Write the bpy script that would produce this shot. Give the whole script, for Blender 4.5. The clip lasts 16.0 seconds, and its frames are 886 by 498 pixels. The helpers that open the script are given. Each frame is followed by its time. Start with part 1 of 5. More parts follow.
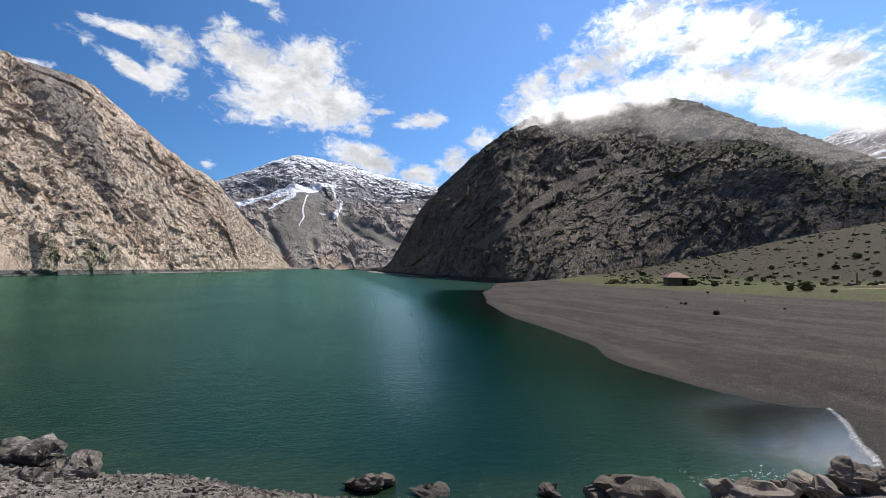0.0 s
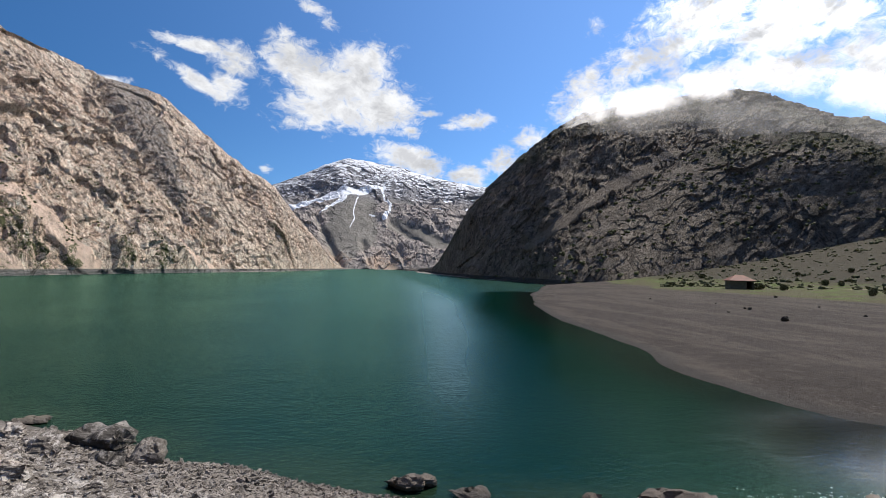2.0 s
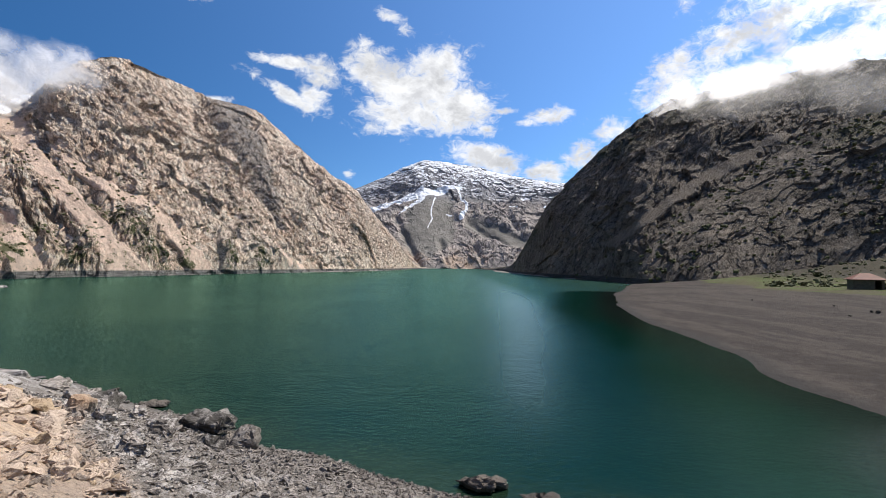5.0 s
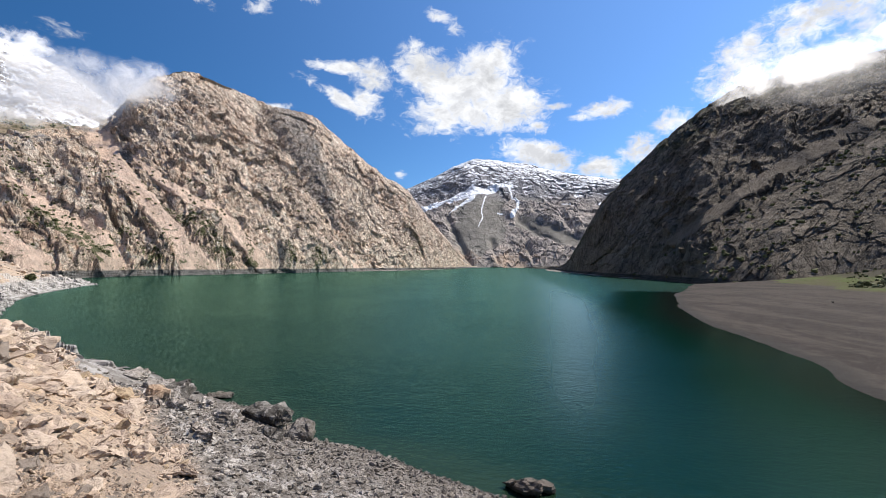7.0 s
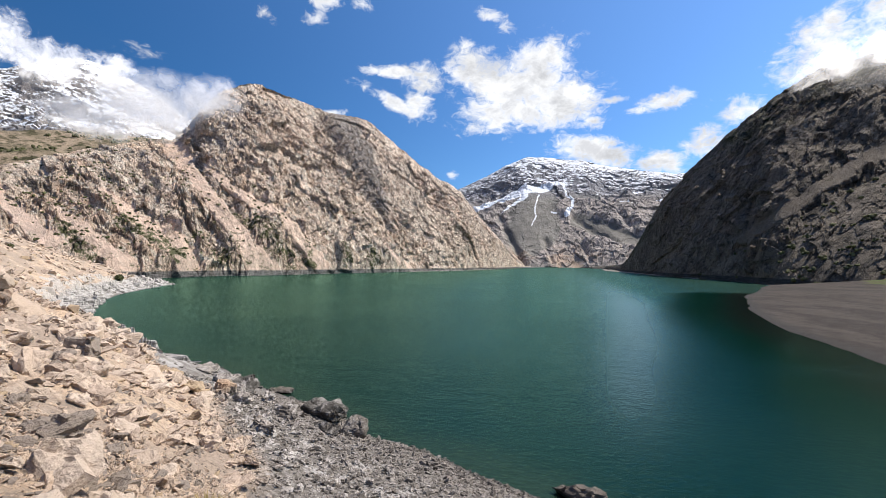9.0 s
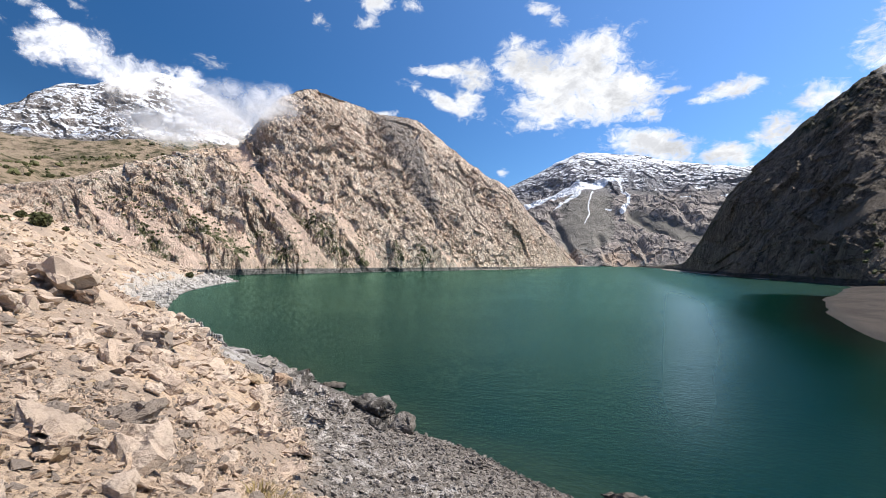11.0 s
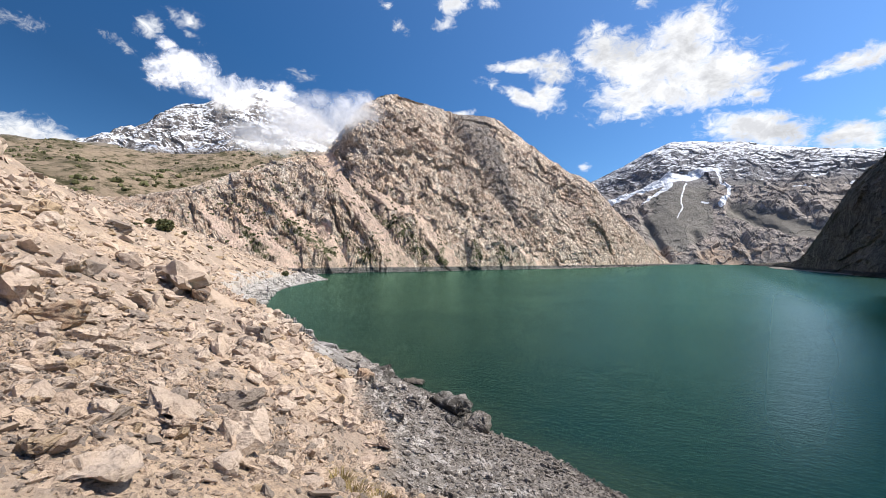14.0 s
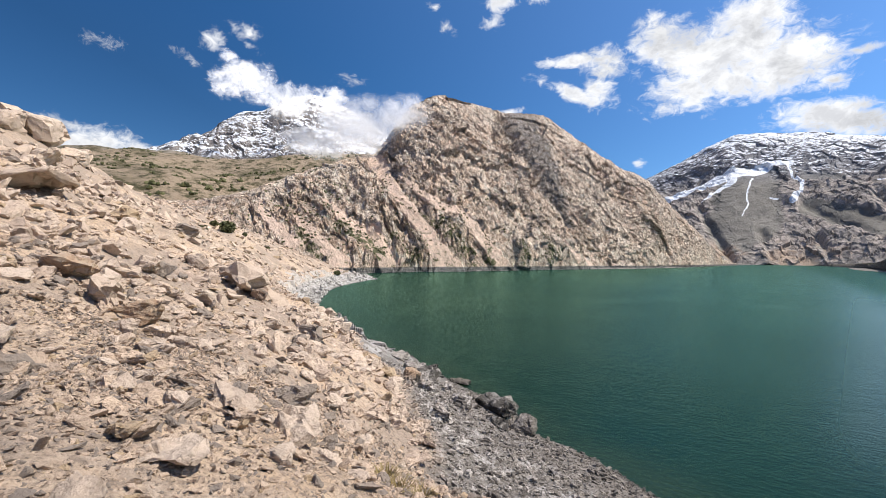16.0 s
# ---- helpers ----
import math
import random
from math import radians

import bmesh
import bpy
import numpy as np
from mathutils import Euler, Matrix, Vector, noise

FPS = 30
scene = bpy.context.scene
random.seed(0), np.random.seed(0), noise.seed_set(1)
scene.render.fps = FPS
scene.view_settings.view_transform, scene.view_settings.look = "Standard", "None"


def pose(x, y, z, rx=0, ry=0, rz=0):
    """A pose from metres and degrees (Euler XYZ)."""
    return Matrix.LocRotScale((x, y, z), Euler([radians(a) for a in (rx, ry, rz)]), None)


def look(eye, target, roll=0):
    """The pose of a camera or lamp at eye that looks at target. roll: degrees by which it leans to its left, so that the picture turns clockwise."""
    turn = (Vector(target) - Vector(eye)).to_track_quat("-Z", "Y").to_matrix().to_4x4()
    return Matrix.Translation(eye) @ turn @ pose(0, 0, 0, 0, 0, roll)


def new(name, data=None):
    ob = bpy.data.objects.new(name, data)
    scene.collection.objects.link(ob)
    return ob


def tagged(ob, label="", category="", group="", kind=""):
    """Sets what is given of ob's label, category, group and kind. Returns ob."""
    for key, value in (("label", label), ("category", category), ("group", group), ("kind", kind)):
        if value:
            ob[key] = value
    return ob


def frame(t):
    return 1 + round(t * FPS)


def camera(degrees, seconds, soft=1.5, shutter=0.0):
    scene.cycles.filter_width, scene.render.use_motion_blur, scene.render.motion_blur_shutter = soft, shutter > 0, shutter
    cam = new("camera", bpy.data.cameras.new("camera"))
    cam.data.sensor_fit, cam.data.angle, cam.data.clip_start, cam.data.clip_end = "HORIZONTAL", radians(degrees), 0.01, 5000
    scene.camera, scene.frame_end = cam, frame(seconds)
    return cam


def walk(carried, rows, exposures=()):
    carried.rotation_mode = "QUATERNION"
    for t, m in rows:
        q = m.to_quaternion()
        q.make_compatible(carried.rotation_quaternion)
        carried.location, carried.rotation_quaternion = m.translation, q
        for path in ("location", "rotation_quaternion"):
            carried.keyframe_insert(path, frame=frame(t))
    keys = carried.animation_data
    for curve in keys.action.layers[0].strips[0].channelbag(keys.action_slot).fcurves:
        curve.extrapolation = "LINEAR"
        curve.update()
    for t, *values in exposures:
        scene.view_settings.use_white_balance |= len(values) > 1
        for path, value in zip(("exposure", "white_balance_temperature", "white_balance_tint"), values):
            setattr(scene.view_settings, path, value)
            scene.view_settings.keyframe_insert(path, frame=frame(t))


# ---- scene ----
cam = camera(90.0, 16.0, soft=0.5)
PATH = [
    (0.0, pose(-0.640, 0.330, 5.700, 92.63, 0, -13.93) @ pose(0, 0, 0, 0, 0, 1.03)),
    (0.5, pose(-0.600, 0.309, 5.719, 92.66, 0, -12.48) @ pose(0, 0, 0, 0, 0, 1.09)),
    (1.0, pose(-0.560, 0.289, 5.737, 92.65, 0, -10.96) @ pose(0, 0, 0, 0, 0, 1.22)),
    (1.5, pose(-0.520, 0.268, 5.756, 92.61, 0, -9.42) @ pose(0, 0, 0, 0, 0, 1.27)),
    (2.0, pose(-0.480, 0.247, 5.775, 92.59, 0, -7.78) @ pose(0, 0, 0, 0, 0, 1.33)),
    (2.5, pose(-0.440, 0.227, 5.794, 92.58, 0, -6.10) @ pose(0, 0, 0, 0, 0, 1.33)),
    (3.0, pose(-0.400, 0.206, 5.812, 92.54, 0, -4.40) @ pose(0, 0, 0, 0, 0, 1.26)),
    (3.5, pose(-0.360, 0.186, 5.831, 92.46, 0, -2.73) @ pose(0, 0, 0, 0, 0, 1.13)),
    (4.0, pose(-0.320, 0.165, 5.850, 92.39, 0, -1.09) @ pose(0, 0, 0, 0, 0, 1.05)),
    (6.5, pose(-0.120, 0.062, 5.944, 92.05, 0, 7.11) @ pose(0, 0, 0, 0, 0, 0.91)),
    (7.0, pose(-0.080, 0.041, 5.963, 92.02, 0, 8.74) @ pose(0, 0, 0, 0, 0, 0.90)),
    (7.5, pose(-0.040, 0.021, 5.981, 91.98, 0, 10.25) @ pose(0, 0, 0, 0, 0, 0.83)),
    (8.0, pose(0.000, -0.000, 6.000, 91.90, 0, 11.84) @ pose(0, 0, 0, 0, 0, 0.76)),
    (8.5, pose(0.040, -0.021, 6.019, 91.88, 0, 13.58) @ pose(0, 0, 0, 0, 0, 0.75)),
    (9.0, pose(0.080, -0.041, 6.037, 91.94, 0, 15.51) @ pose(0, 0, 0, 0, 0, 0.70)),
    (11.5, pose(0.280, -0.144, 6.131, 91.68, 0, 23.41) @ pose(0, 0, 0, 0, 0, 0.87)),
    (12.0, pose(0.320, -0.165, 6.150, 91.79, 0, 24.90) @ pose(0, 0, 0, 0, 0, 0.87)),
    (12.5, pose(0.360, -0.186, 6.169, 91.84, 0, 26.47) @ pose(0, 0, 0, 0, 0, 0.83)),
    (13.0, pose(0.400, -0.206, 6.188, 91.70, 0, 28.37) @ pose(0, 0, 0, 0, 0, 0.79)),
    (13.5, pose(0.440, -0.227, 6.206, 91.47, 0, 30.36) @ pose(0, 0, 0, 0, 0, 0.69)),
    (14.0, pose(0.480, -0.247, 6.225, 91.34, 0, 32.11) @ pose(0, 0, 0, 0, 0, 0.58)),
    (14.5, pose(0.520, -0.268, 6.244, 91.22, 0, 33.62) @ pose(0, 0, 0, 0, 0, 0.55)),
    (15.0, pose(0.560, -0.289, 6.263, 91.18, 0, 35.15) @ pose(0, 0, 0, 0, 0, 0.49)),
    (15.5, pose(0.600, -0.309, 6.281, 91.21, 0, 36.69) @ pose(0, 0, 0, 0, 0, 0.59)),
    (16.0, pose(0.640, -0.330, 6.300, 91.24, 0, 38.28) @ pose(0, 0, 0, 0, 0, 0.67)),
]
walk(cam, PATH, [(0, 0.30), (4, 0.36), (9, 0.48), (12.5, 0.52), (16, 0.45)])

# world: clear mountain sky with scattered cumulus, sun high over the shaded ridge
SUN_BEARING, SUN_RISE = -62.0, 56.0


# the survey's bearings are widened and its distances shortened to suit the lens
WIDEN, NEARER = 1.084, 1.078


def warp(p):
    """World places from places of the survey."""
    p = np.asarray(p, float)
    az = np.degrees(np.arctan2(-p[..., 0], p[..., 1]))
    az = np.radians(np.sign(az) * np.interp(abs(az), (0, 90, 180), (0, 90 * WIDEN, 180)))
    r = np.hypot(p[..., 0], p[..., 1]) / NEARER
    return np.stack([-r * np.sin(az), r * np.cos(az), p[..., 2]], -1)


def bearing(az, dist, rise=0.0, eye=6.0):
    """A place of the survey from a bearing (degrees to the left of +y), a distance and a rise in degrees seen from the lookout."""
    a = radians(az)
    return (-dist * math.sin(a), dist * math.cos(a), eye + dist * math.tan(radians(rise)))


def put(nt, sock, v):
    if isinstance(v, bpy.types.NodeSocket):
        nt.links.new(v, sock)
    else:
        sock.default_value = v


def m_math(nt, op, a, b=0.0, clamp=False):
    n = nt.nodes.new("ShaderNodeMath")
    n.operation, n.use_clamp = op, clamp
    put(nt, n.inputs[0], a)
    put(nt, n.inputs[1], b)
    return n.outputs[0]


def m_vec(nt, op, a, b):
    n = nt.nodes.new("ShaderNodeVectorMath")
    n.operation = op
    put(nt, n.inputs[0], a)
    put(nt, n.inputs[1], b)
    return n.outputs[1] if op in ("LENGTH", "DOT_PRODUCT") else n.outputs[0]


def m_noise(nt, vec, scale, detail=6.0, rough=0.55, distortion=0.0):
    n = nt.nodes.new("ShaderNodeTexNoise")
    put(nt, n.inputs["Vector"], vec)
    n.inputs["Scale"].default_value, n.inputs["Detail"].default_value = scale, detail
    n.inputs["Roughness"].default_value, n.inputs["Distortion"].default_value = rough, distortion
    return n.outputs["Fac"]


def m_voronoi(nt, vec, scale, feature="F1"):
    n = nt.nodes.new("ShaderNodeTexVoronoi")
    n.feature = feature
    put(nt, n.inputs["Vector"], vec)
    n.inputs["Scale"].default_value = scale
    return n.outputs["Distance"]


def m_cells(nt, vec, scale):
    """A random tone for each angular block."""
    n = nt.nodes.new("ShaderNodeTexVoronoi")
    put(nt, n.inputs["Vector"], vec)
    n.inputs["Scale"].default_value = scale
    return m_sep(nt, n.outputs["Color"])[0]


def m_map(nt, v, lo, hi, a=0.0, b=1.0, smooth=True):
    n = nt.nodes.new("ShaderNodeMapRange")
    n.interpolation_type = "SMOOTHSTEP" if smooth else "LINEAR"
    put(nt, n.inputs[0], v)
    for i, x in enumerate((lo, hi, a, b)):
        put(nt, n.inputs[1 + i], x)
    return n.outputs[0]


def m_mix(nt, fac, a, b, mode="MIX"):
    n = nt.nodes.new("ShaderNodeMix")
    n.data_type, n.blend_type = "RGBA", mode
    put(nt, n.inputs[0], fac)
    for sock, v in ((n.inputs[6], a), (n.inputs[7], b)):
        put(nt, sock, (*v, 1.0) if isinstance(v, tuple) and len(v) == 3 else v)
    return n.outputs[2]


def m_attr(nt, name):
    n = nt.nodes.new("ShaderNodeAttribute")
    n.attribute_name = name
    return n.outputs["Fac"]


def m_place(nt, stretch=(1, 1, 1), turn=(0, 0, 0)):
    g = nt.nodes.new("ShaderNodeNewGeometry")
    m = nt.nodes.new("ShaderNodeMapping")
    m.inputs["Scale"].default_value, m.inputs["Rotation"].default_value = stretch, [radians(t) for t in turn]
    nt.links.new(g.outputs["Position"], m.inputs["Vector"])
    return m.outputs["Vector"]


def m_dip(nt, long_axis, tilt):
    """Place in a frame whose third axis leans by tilt degrees towards +x and is drawn out."""
    g = nt.nodes.new("ShaderNodeNewGeometry")
    m = nt.nodes.new("ShaderNodeMapping")
    m.vector_type = "TEXTURE"
    m.inputs["Scale"].default_value, m.inputs["Rotation"].default_value = (1, 1, long_axis), (0, radians(tilt), 0)
    nt.links.new(g.outputs["Position"], m.inputs["Vector"])
    return m.outputs["Vector"]


def m_sep(nt, vec):
    n = nt.nodes.new("ShaderNodeSeparateXYZ")
    put(nt, n.inputs[0], vec)
    return n.outputs


def m_bump(nt, height, strength, distance, normal=None):
    n = nt.nodes.new("ShaderNodeBump")
    n.inputs["Strength"].default_value, n.inputs["Distance"].default_value = strength, distance
    put(nt, n.inputs["Height"], height)
    if normal is not None:
        nt.links.new(normal, n.inputs["Normal"])
    return n.outputs[0]


def material(name, rough=0.9, spec=0.25):
    m = bpy.data.materials.new(name)
    m.use_nodes = True
    nt = m.node_tree
    b = nt.nodes["Principled BSDF"]
    b.inputs["Roughness"].default_value = rough
    b.inputs["Specular IOR Level"].default_value = spec
    return m, nt, b


# ---- sky ----
world = bpy.data.worlds.new("sky")
scene.world = world
world.use_nodes = True
wt = world.node_tree
sky = wt.nodes.new("ShaderNodeTexSky")
sky.sky_type, sky.sun_disc = "NISHITA", False
sky.sun_elevation, sky.sun_rotation = radians(SUN_RISE), radians(-SUN_BEARING)
sky.altitude, sky.dust_density, sky.ozone_density, sky.air_density = 2400, 0.1, 5.0, 1.0
coord = wt.nodes.new("ShaderNodeTexCoord").outputs["Generated"]
dx, dy, dz = m_sep(wt, coord)[0:3]
w_az = m_math(wt, "MULTIPLY", m_math(wt, "ARCTAN2", m_math(wt, "MULTIPLY", dx, -1.0), dy), 180 / math.pi / WIDEN)
w_flat = m_vec(wt, "LENGTH", m_vec(wt, "MULTIPLY", coord, (NEARER, NEARER, 0)), (0, 0, 0))
w_el = m_math(wt, "MULTIPLY", m_math(wt, "ARCTAN2", dz, w_flat), 180 / math.pi)
comb = wt.nodes.new("ShaderNodeCombineXYZ")
put(wt, comb.inputs[0], w_az)
put(wt, comb.inputs[1], w_el)
sky_pt = comb.outputs[0]
# cumulus: bearing, rise, half width, half height, lean, density
CLOUDS = [
    (5.4, 19.9, 9.0, 4.6, 8, 1.24), (1.2, 18.6, 5.6, 3.4, 10, 1.19), (9.5, 21.4, 6.0, 3.6, 20, 1.15), (3.5, 22.8, 5.8, 3.2, -12, 1.11), (9.0, 18.0, 5.0, 3.0, -20, 1.07),
    (20.8, 22.0, 5.4, 0.9, -2, 1.), (16.8, 21.4, 3.4, 2.2, 0, 0.98), (20.4, 18.7, 4.4, 1.0, 26, 0.98), (17.6, 18.4, 2.4, 2.4, 0, 0.94), (24.4, 20.6, 2.6, 1.0, 20, 0.7),
    (8.9, 27.9, 3.6, 0.9, 18, 1.), (7.2, 26.6, 2.0, 1.1, 0, 0.92), (11.6, 24.6, 1.6, 1.6, 40, 0.7), (-5.2, 18.2, 1.6, 0.5, 0, 0.8), (-3.0, 16.0, 2.2, 1.2, 0, 0.8),
    (-10.1, 17.4, 3.4, 1.2, -6, 0.98), (-8.0, 16.8, 2.0, 0.7, 0, 0.9), (-4.2, 12.6, 7.2, 2.0, 12, 1.19), (-9.0, 11.4, 5.0, 1.6, 10, 1.07), (-14.0, 12.8, 2.6, 2.0, 0, 1.07),
    (-17.0, 15.6, 3.2, 1.8, 20, 0.8), (27.4, 17.1, 2.4, 0.6, -10, 0.94), (13.2, 10.6, 0.9, 0.7, 0, 0.85), (15.9, 9.8, 1.2, 0.8, 0, 0.8),
    (61.2, 22.3, 1.6, 1.9, 20, 0.75), (58.2, 23.4, 2.6, 1.2, 10, 0.65), (64.0, 20.1, 2.0, 0.7, 20, 0.65), (56.7, 21.8, 1.8, 0.7, 20, 0.7), (70.4, 19.5, 2.6, 1.2, 0, 0.6), (46.6, 20.2, 2.4, 0.9, 0, 0.6),
    (71.4, 10.4, 5.6, 2.0, 0, 1.19), (75.0, 10.8, 4.0, 1.8, 0, 1.07), (67.4, 10.0, 2.4, 1.5, 0, 1.03),
    (35.0, 26.0, 1.5, 1.1, 20, 0.75), (36.7, 28.1, 2.0, 0.9, 0, 0.7), (30.0, 26.5, 2.0, 1.1, 0, 0.8), (29.0, 28.4, 3.0, 1.2, 0, 0.85), (24.0, 28.6, 2.4, 1.0, 0, 0.6),
    (-24.0, 20.4, 4.2, 3.0, -40, 0.94), (-28.5, 22.6, 6.5, 3.6, -40, 1.), (-34, 24.6, 9, 4.6, -10, 1.03), (-42, 22.8, 9, 4.6, 8, 1.03), (-50, 18.5, 8, 4.4, 20, 1.05), (-40, 19.5, 14, 2.4, 4, 1.07), (-22.0, 18.6, 3.6, 2.4, 0, 0.94),
    (-44, 29.0, 14, 4.0, 0, 0.98), (-70, 30, 18, 12, 0, 0.98), (-62, 20.0, 8, 6.0, 0, 1.03), (-24.5, 26.5, 2.0, 1.6, 30, 0.6),
]
cover = None
for az, el, hw, hh, lean, dens in CLOUDS:
    mp = wt.nodes.new("ShaderNodeMapping")
    mp.vector_type = "TEXTURE"
    mp.inputs["Location"].default_value = (az, el, 0)
    mp.inputs["Rotation"].default_value = (0, 0, radians(lean))
    mp.inputs["Scale"].default_value = (hw, hh, 1)
    put(wt, mp.inputs["Vector"], sky_pt)
    near_it = m_map(wt, m_vec(wt, "LENGTH", mp.outputs[0], (0, 0, 0)), 1.45, 0.1, 0.0, dens)
    cover = near_it if cover is None else m_math(wt, "MAXIMUM", cover, near_it)
flat_dir = m_vec(wt, "MULTIPLY", coord, (1.0, 1.0, 1.5))
puffs = m_noise(wt, flat_dir, 11.0, 14.0, 0.62, 0.35)
curls = m_noise(wt, flat_dir, 40.0, 12.0, 0.66, 0.9)
# fair-weather cumulus over the rest of the dome
strewn = m_map(wt, m_noise(wt, m_vec(wt, "MULTIPLY", coord, (1.0, 1.0, 2.2)), 2.6, 3.0, 0.5), 0.52, 0.66, 0.0, 0.8)
overhead = m_map(wt, w_el, 31.0, 42.0)
behind = m_map(wt, m_math(wt, "ABSOLUTE", m_math(wt, "SUBTRACT", w_az, 5.0)), 80.0, 100.0)
cover = m_math(wt, "MAXIMUM", cover, m_math(wt, "MULTIPLY", strewn, m_math(wt, "MAXIMUM", overhead, behind)))
body = m_math(wt, "ADD", cover, m_math(wt, "ADD", m_math(wt, "MULTIPLY", m_math(wt, "SUBTRACT", puffs, 0.5), 2.0), m_math(wt, "MULTIPLY", m_math(wt, "SUBTRACT", curls, 0.5), 1.5)))
veil = m_math(wt, "MULTIPLY", m_map(wt, body, 0.36, 1.15), m_map(wt, cover, 0.0, 0.2))
thick = m_map(wt, body, 0.6, 1.4)
lumps = m_noise(wt, m_vec(wt, "ADD", flat_dir, (0.010, -0.006, 0.02)), 16.0, 8.0, 0.6, 0.3)
c_lit = m_mix(wt, m_math(wt, "MULTIPLY", thick, m_map(wt, lumps, 0.36, 0.62)), (0.80, 0.81, 0.83), (0.54, 0.55, 0.58))
SUNWARD = tuple(Vector(bearing(SUN_BEARING, 1.0, SUN_RISE, 0.0)).normalized())
toward_sun = m_vec(wt, "DOT_PRODUCT", coord, SUNWARD)
glare = m_map(wt, toward_sun, 0.75, 0.97, 1.0, 2.2, smooth=False)
glare = m_math(wt, "MAXIMUM", glare, m_map(wt, toward_sun, 0.81, 0.95, 1.0, 4.0, smooth=False))
scl = wt.nodes.new("ShaderNodeVectorMath")
scl.operation = "SCALE"
put(wt, scl.inputs[0], c_lit)
hollow = m_map(wt, m_noise(wt, m_vec(wt, "ADD", flat_dir, (0.3, 0.1, 0.2)), 9.0, 8.0, 0.62, 0.4), 0.47, 0.62, 0.0, 0.95)
put(wt, scl.inputs["Scale"], m_math(wt, "SUBTRACT", glare, m_math(wt, "MULTIPLY", m_math(wt, "SUBTRACT", glare, 0.80), hollow)))
SKY_STRENGTH = 0.096
dim = wt.nodes.new("ShaderNodeVectorMath")
dim.operation = "SCALE"
hue = wt.nodes.new("ShaderNodeHueSaturation")
put(wt, hue.inputs["Color"], sky.outputs[0])
put(wt, dim.inputs[0], hue.outputs[0])
put(wt, dim.inputs["Scale"], m_map(wt, toward_sun, -0.10, 0.82, 0.66 * SKY_STRENGTH, 1.85 * SKY_STRENGTH, smooth=False))
put(wt, hue.inputs["Saturation"], m_map(wt, toward_sun, 0.1, 0.88, 1.22, 1.05, smooth=False))
sky_col = m_mix(wt, veil, dim.outputs[0], scl.outputs[0])
bg = wt.nodes["Background"]
put(wt, bg.inputs["Color"], sky_col)
bg.inputs["Strength"].default_value = 1.0

sun = new("sun", bpy.data.lights.new("sun", "SUN"))
sun.data.energy, sun.data.angle, sun.data.color = 5.0, radians(0.53), (1.0, 0.93, 0.82)
sun.matrix_world = look(bearing(SUN_BEARING, 500, SUN_RISE, 0), (0, 0, 0))


# ---- number noise for shapes ----
def lattice(ix, iy, iz, seed):
    h = (ix.astype(np.uint32) * np.uint32(374761393) + iy.astype(np.uint32) * np.uint32(668265263)
         + iz.astype(np.uint32) * np.uint32(2147483647) + np.uint32(seed * 974711 + 17))
    h = (h ^ (h >> np.uint32(13))) * np.uint32(1274126177)
    h = (h ^ (h >> np.uint32(16))) * np.uint32(2246822519)
    return ((h ^ (h >> np.uint32(15))) & np.uint32(0xFFFFFF)).astype(np.float64) / 0xFFFFFF


def vnoise(p, seed):
    i = np.floor(p).astype(np.int64)
    f = p - i
    f = f * f * f * (f * (f * 6 - 15) + 10)
    out = 0.0
    for a in (0, 1):
        for b in (0, 1):
            for c in (0, 1):
                w = (f[..., 0] if a else 1 - f[..., 0]) * (f[..., 1] if b else 1 - f[..., 1]) * (f[..., 2] if c else 1 - f[..., 2])
                out = out + w * lattice(i[..., 0] + a, i[..., 1] + b, i[..., 2] + c, seed)
    return out


TWIST = np.array(Euler((0.6, 0.9, 0.4)).to_matrix())


def fbm(p, octaves=4, seed=0, gain=0.5, ridged=False):
    total, amp, norm = 0.0, 1.0, 0.0
    for k in range(octaves):
        n = vnoise(p, seed + 31 * k)
        total, norm = total + amp * ((1 - abs(2 * n - 1)) ** 1.5 if ridged else n), norm + amp
        p, amp = (p @ TWIST) * 2.07 + 11.3, amp * gain
    return total / norm


def blocks(p, seed):
    """Angular facets: each place takes the tilted plane of its nearest random seed."""
    i = np.floor(p).astype(np.int64)
    best = np.full(p.shape[:-1], 9.0)
    out = np.zeros(p.shape[:-1])
    for a in (-1, 0, 1):
        for b in (-1, 0, 1):
            for c in (-1, 0, 1):
                j = (i[..., 0] + a, i[..., 1] + b, i[..., 2] + c)
                r = [lattice(*j, seed + k) for k in range(4)]
                off = [j[k] + r[k] - p[..., k] for k in range(3)]
                d = off[0] ** 2 + off[1] ** 2 + off[2] ** 2
                h = 0.5 + 0.5 * (r[3] - 0.5) + 1.8 * (off[0] * (r[1] - 0.5) + off[1] * (r[2] - 0.5) + off[2] * (r[0] - 0.5))
                near = d < best
                best, out = np.where(near, d, best), np.where(near, h, out)
    return out


def step(lo, hi, x):
    t = np.clip((x - lo) / (hi - lo), 0, 1)
    return t * t * (3 - 2 * t)


def mesh_from(name, verts, faces, smooth=False):
    """A mesh from an array of places and an array of faces that all have as many corners."""
    me = bpy.data.meshes.new(name)
    faces = np.asarray(faces, np.int32)
    k = faces.shape[1]
    me.vertices.add(len(verts))
    me.vertices.foreach_set("co", np.asarray(verts, np.float32).ravel())
    me.loops.add(faces.size)
    me.loops.foreach_set("vertex_index", faces.ravel())
    me.polygons.add(len(faces))
    me.polygons.foreach_set("loop_start", np.arange(0, faces.size, k, dtype=np.int32))
    me.polygons.foreach_set("use_smooth", np.full(len(faces), smooth))
    me.update(calc_edges=True)
    me.validate()
    return me


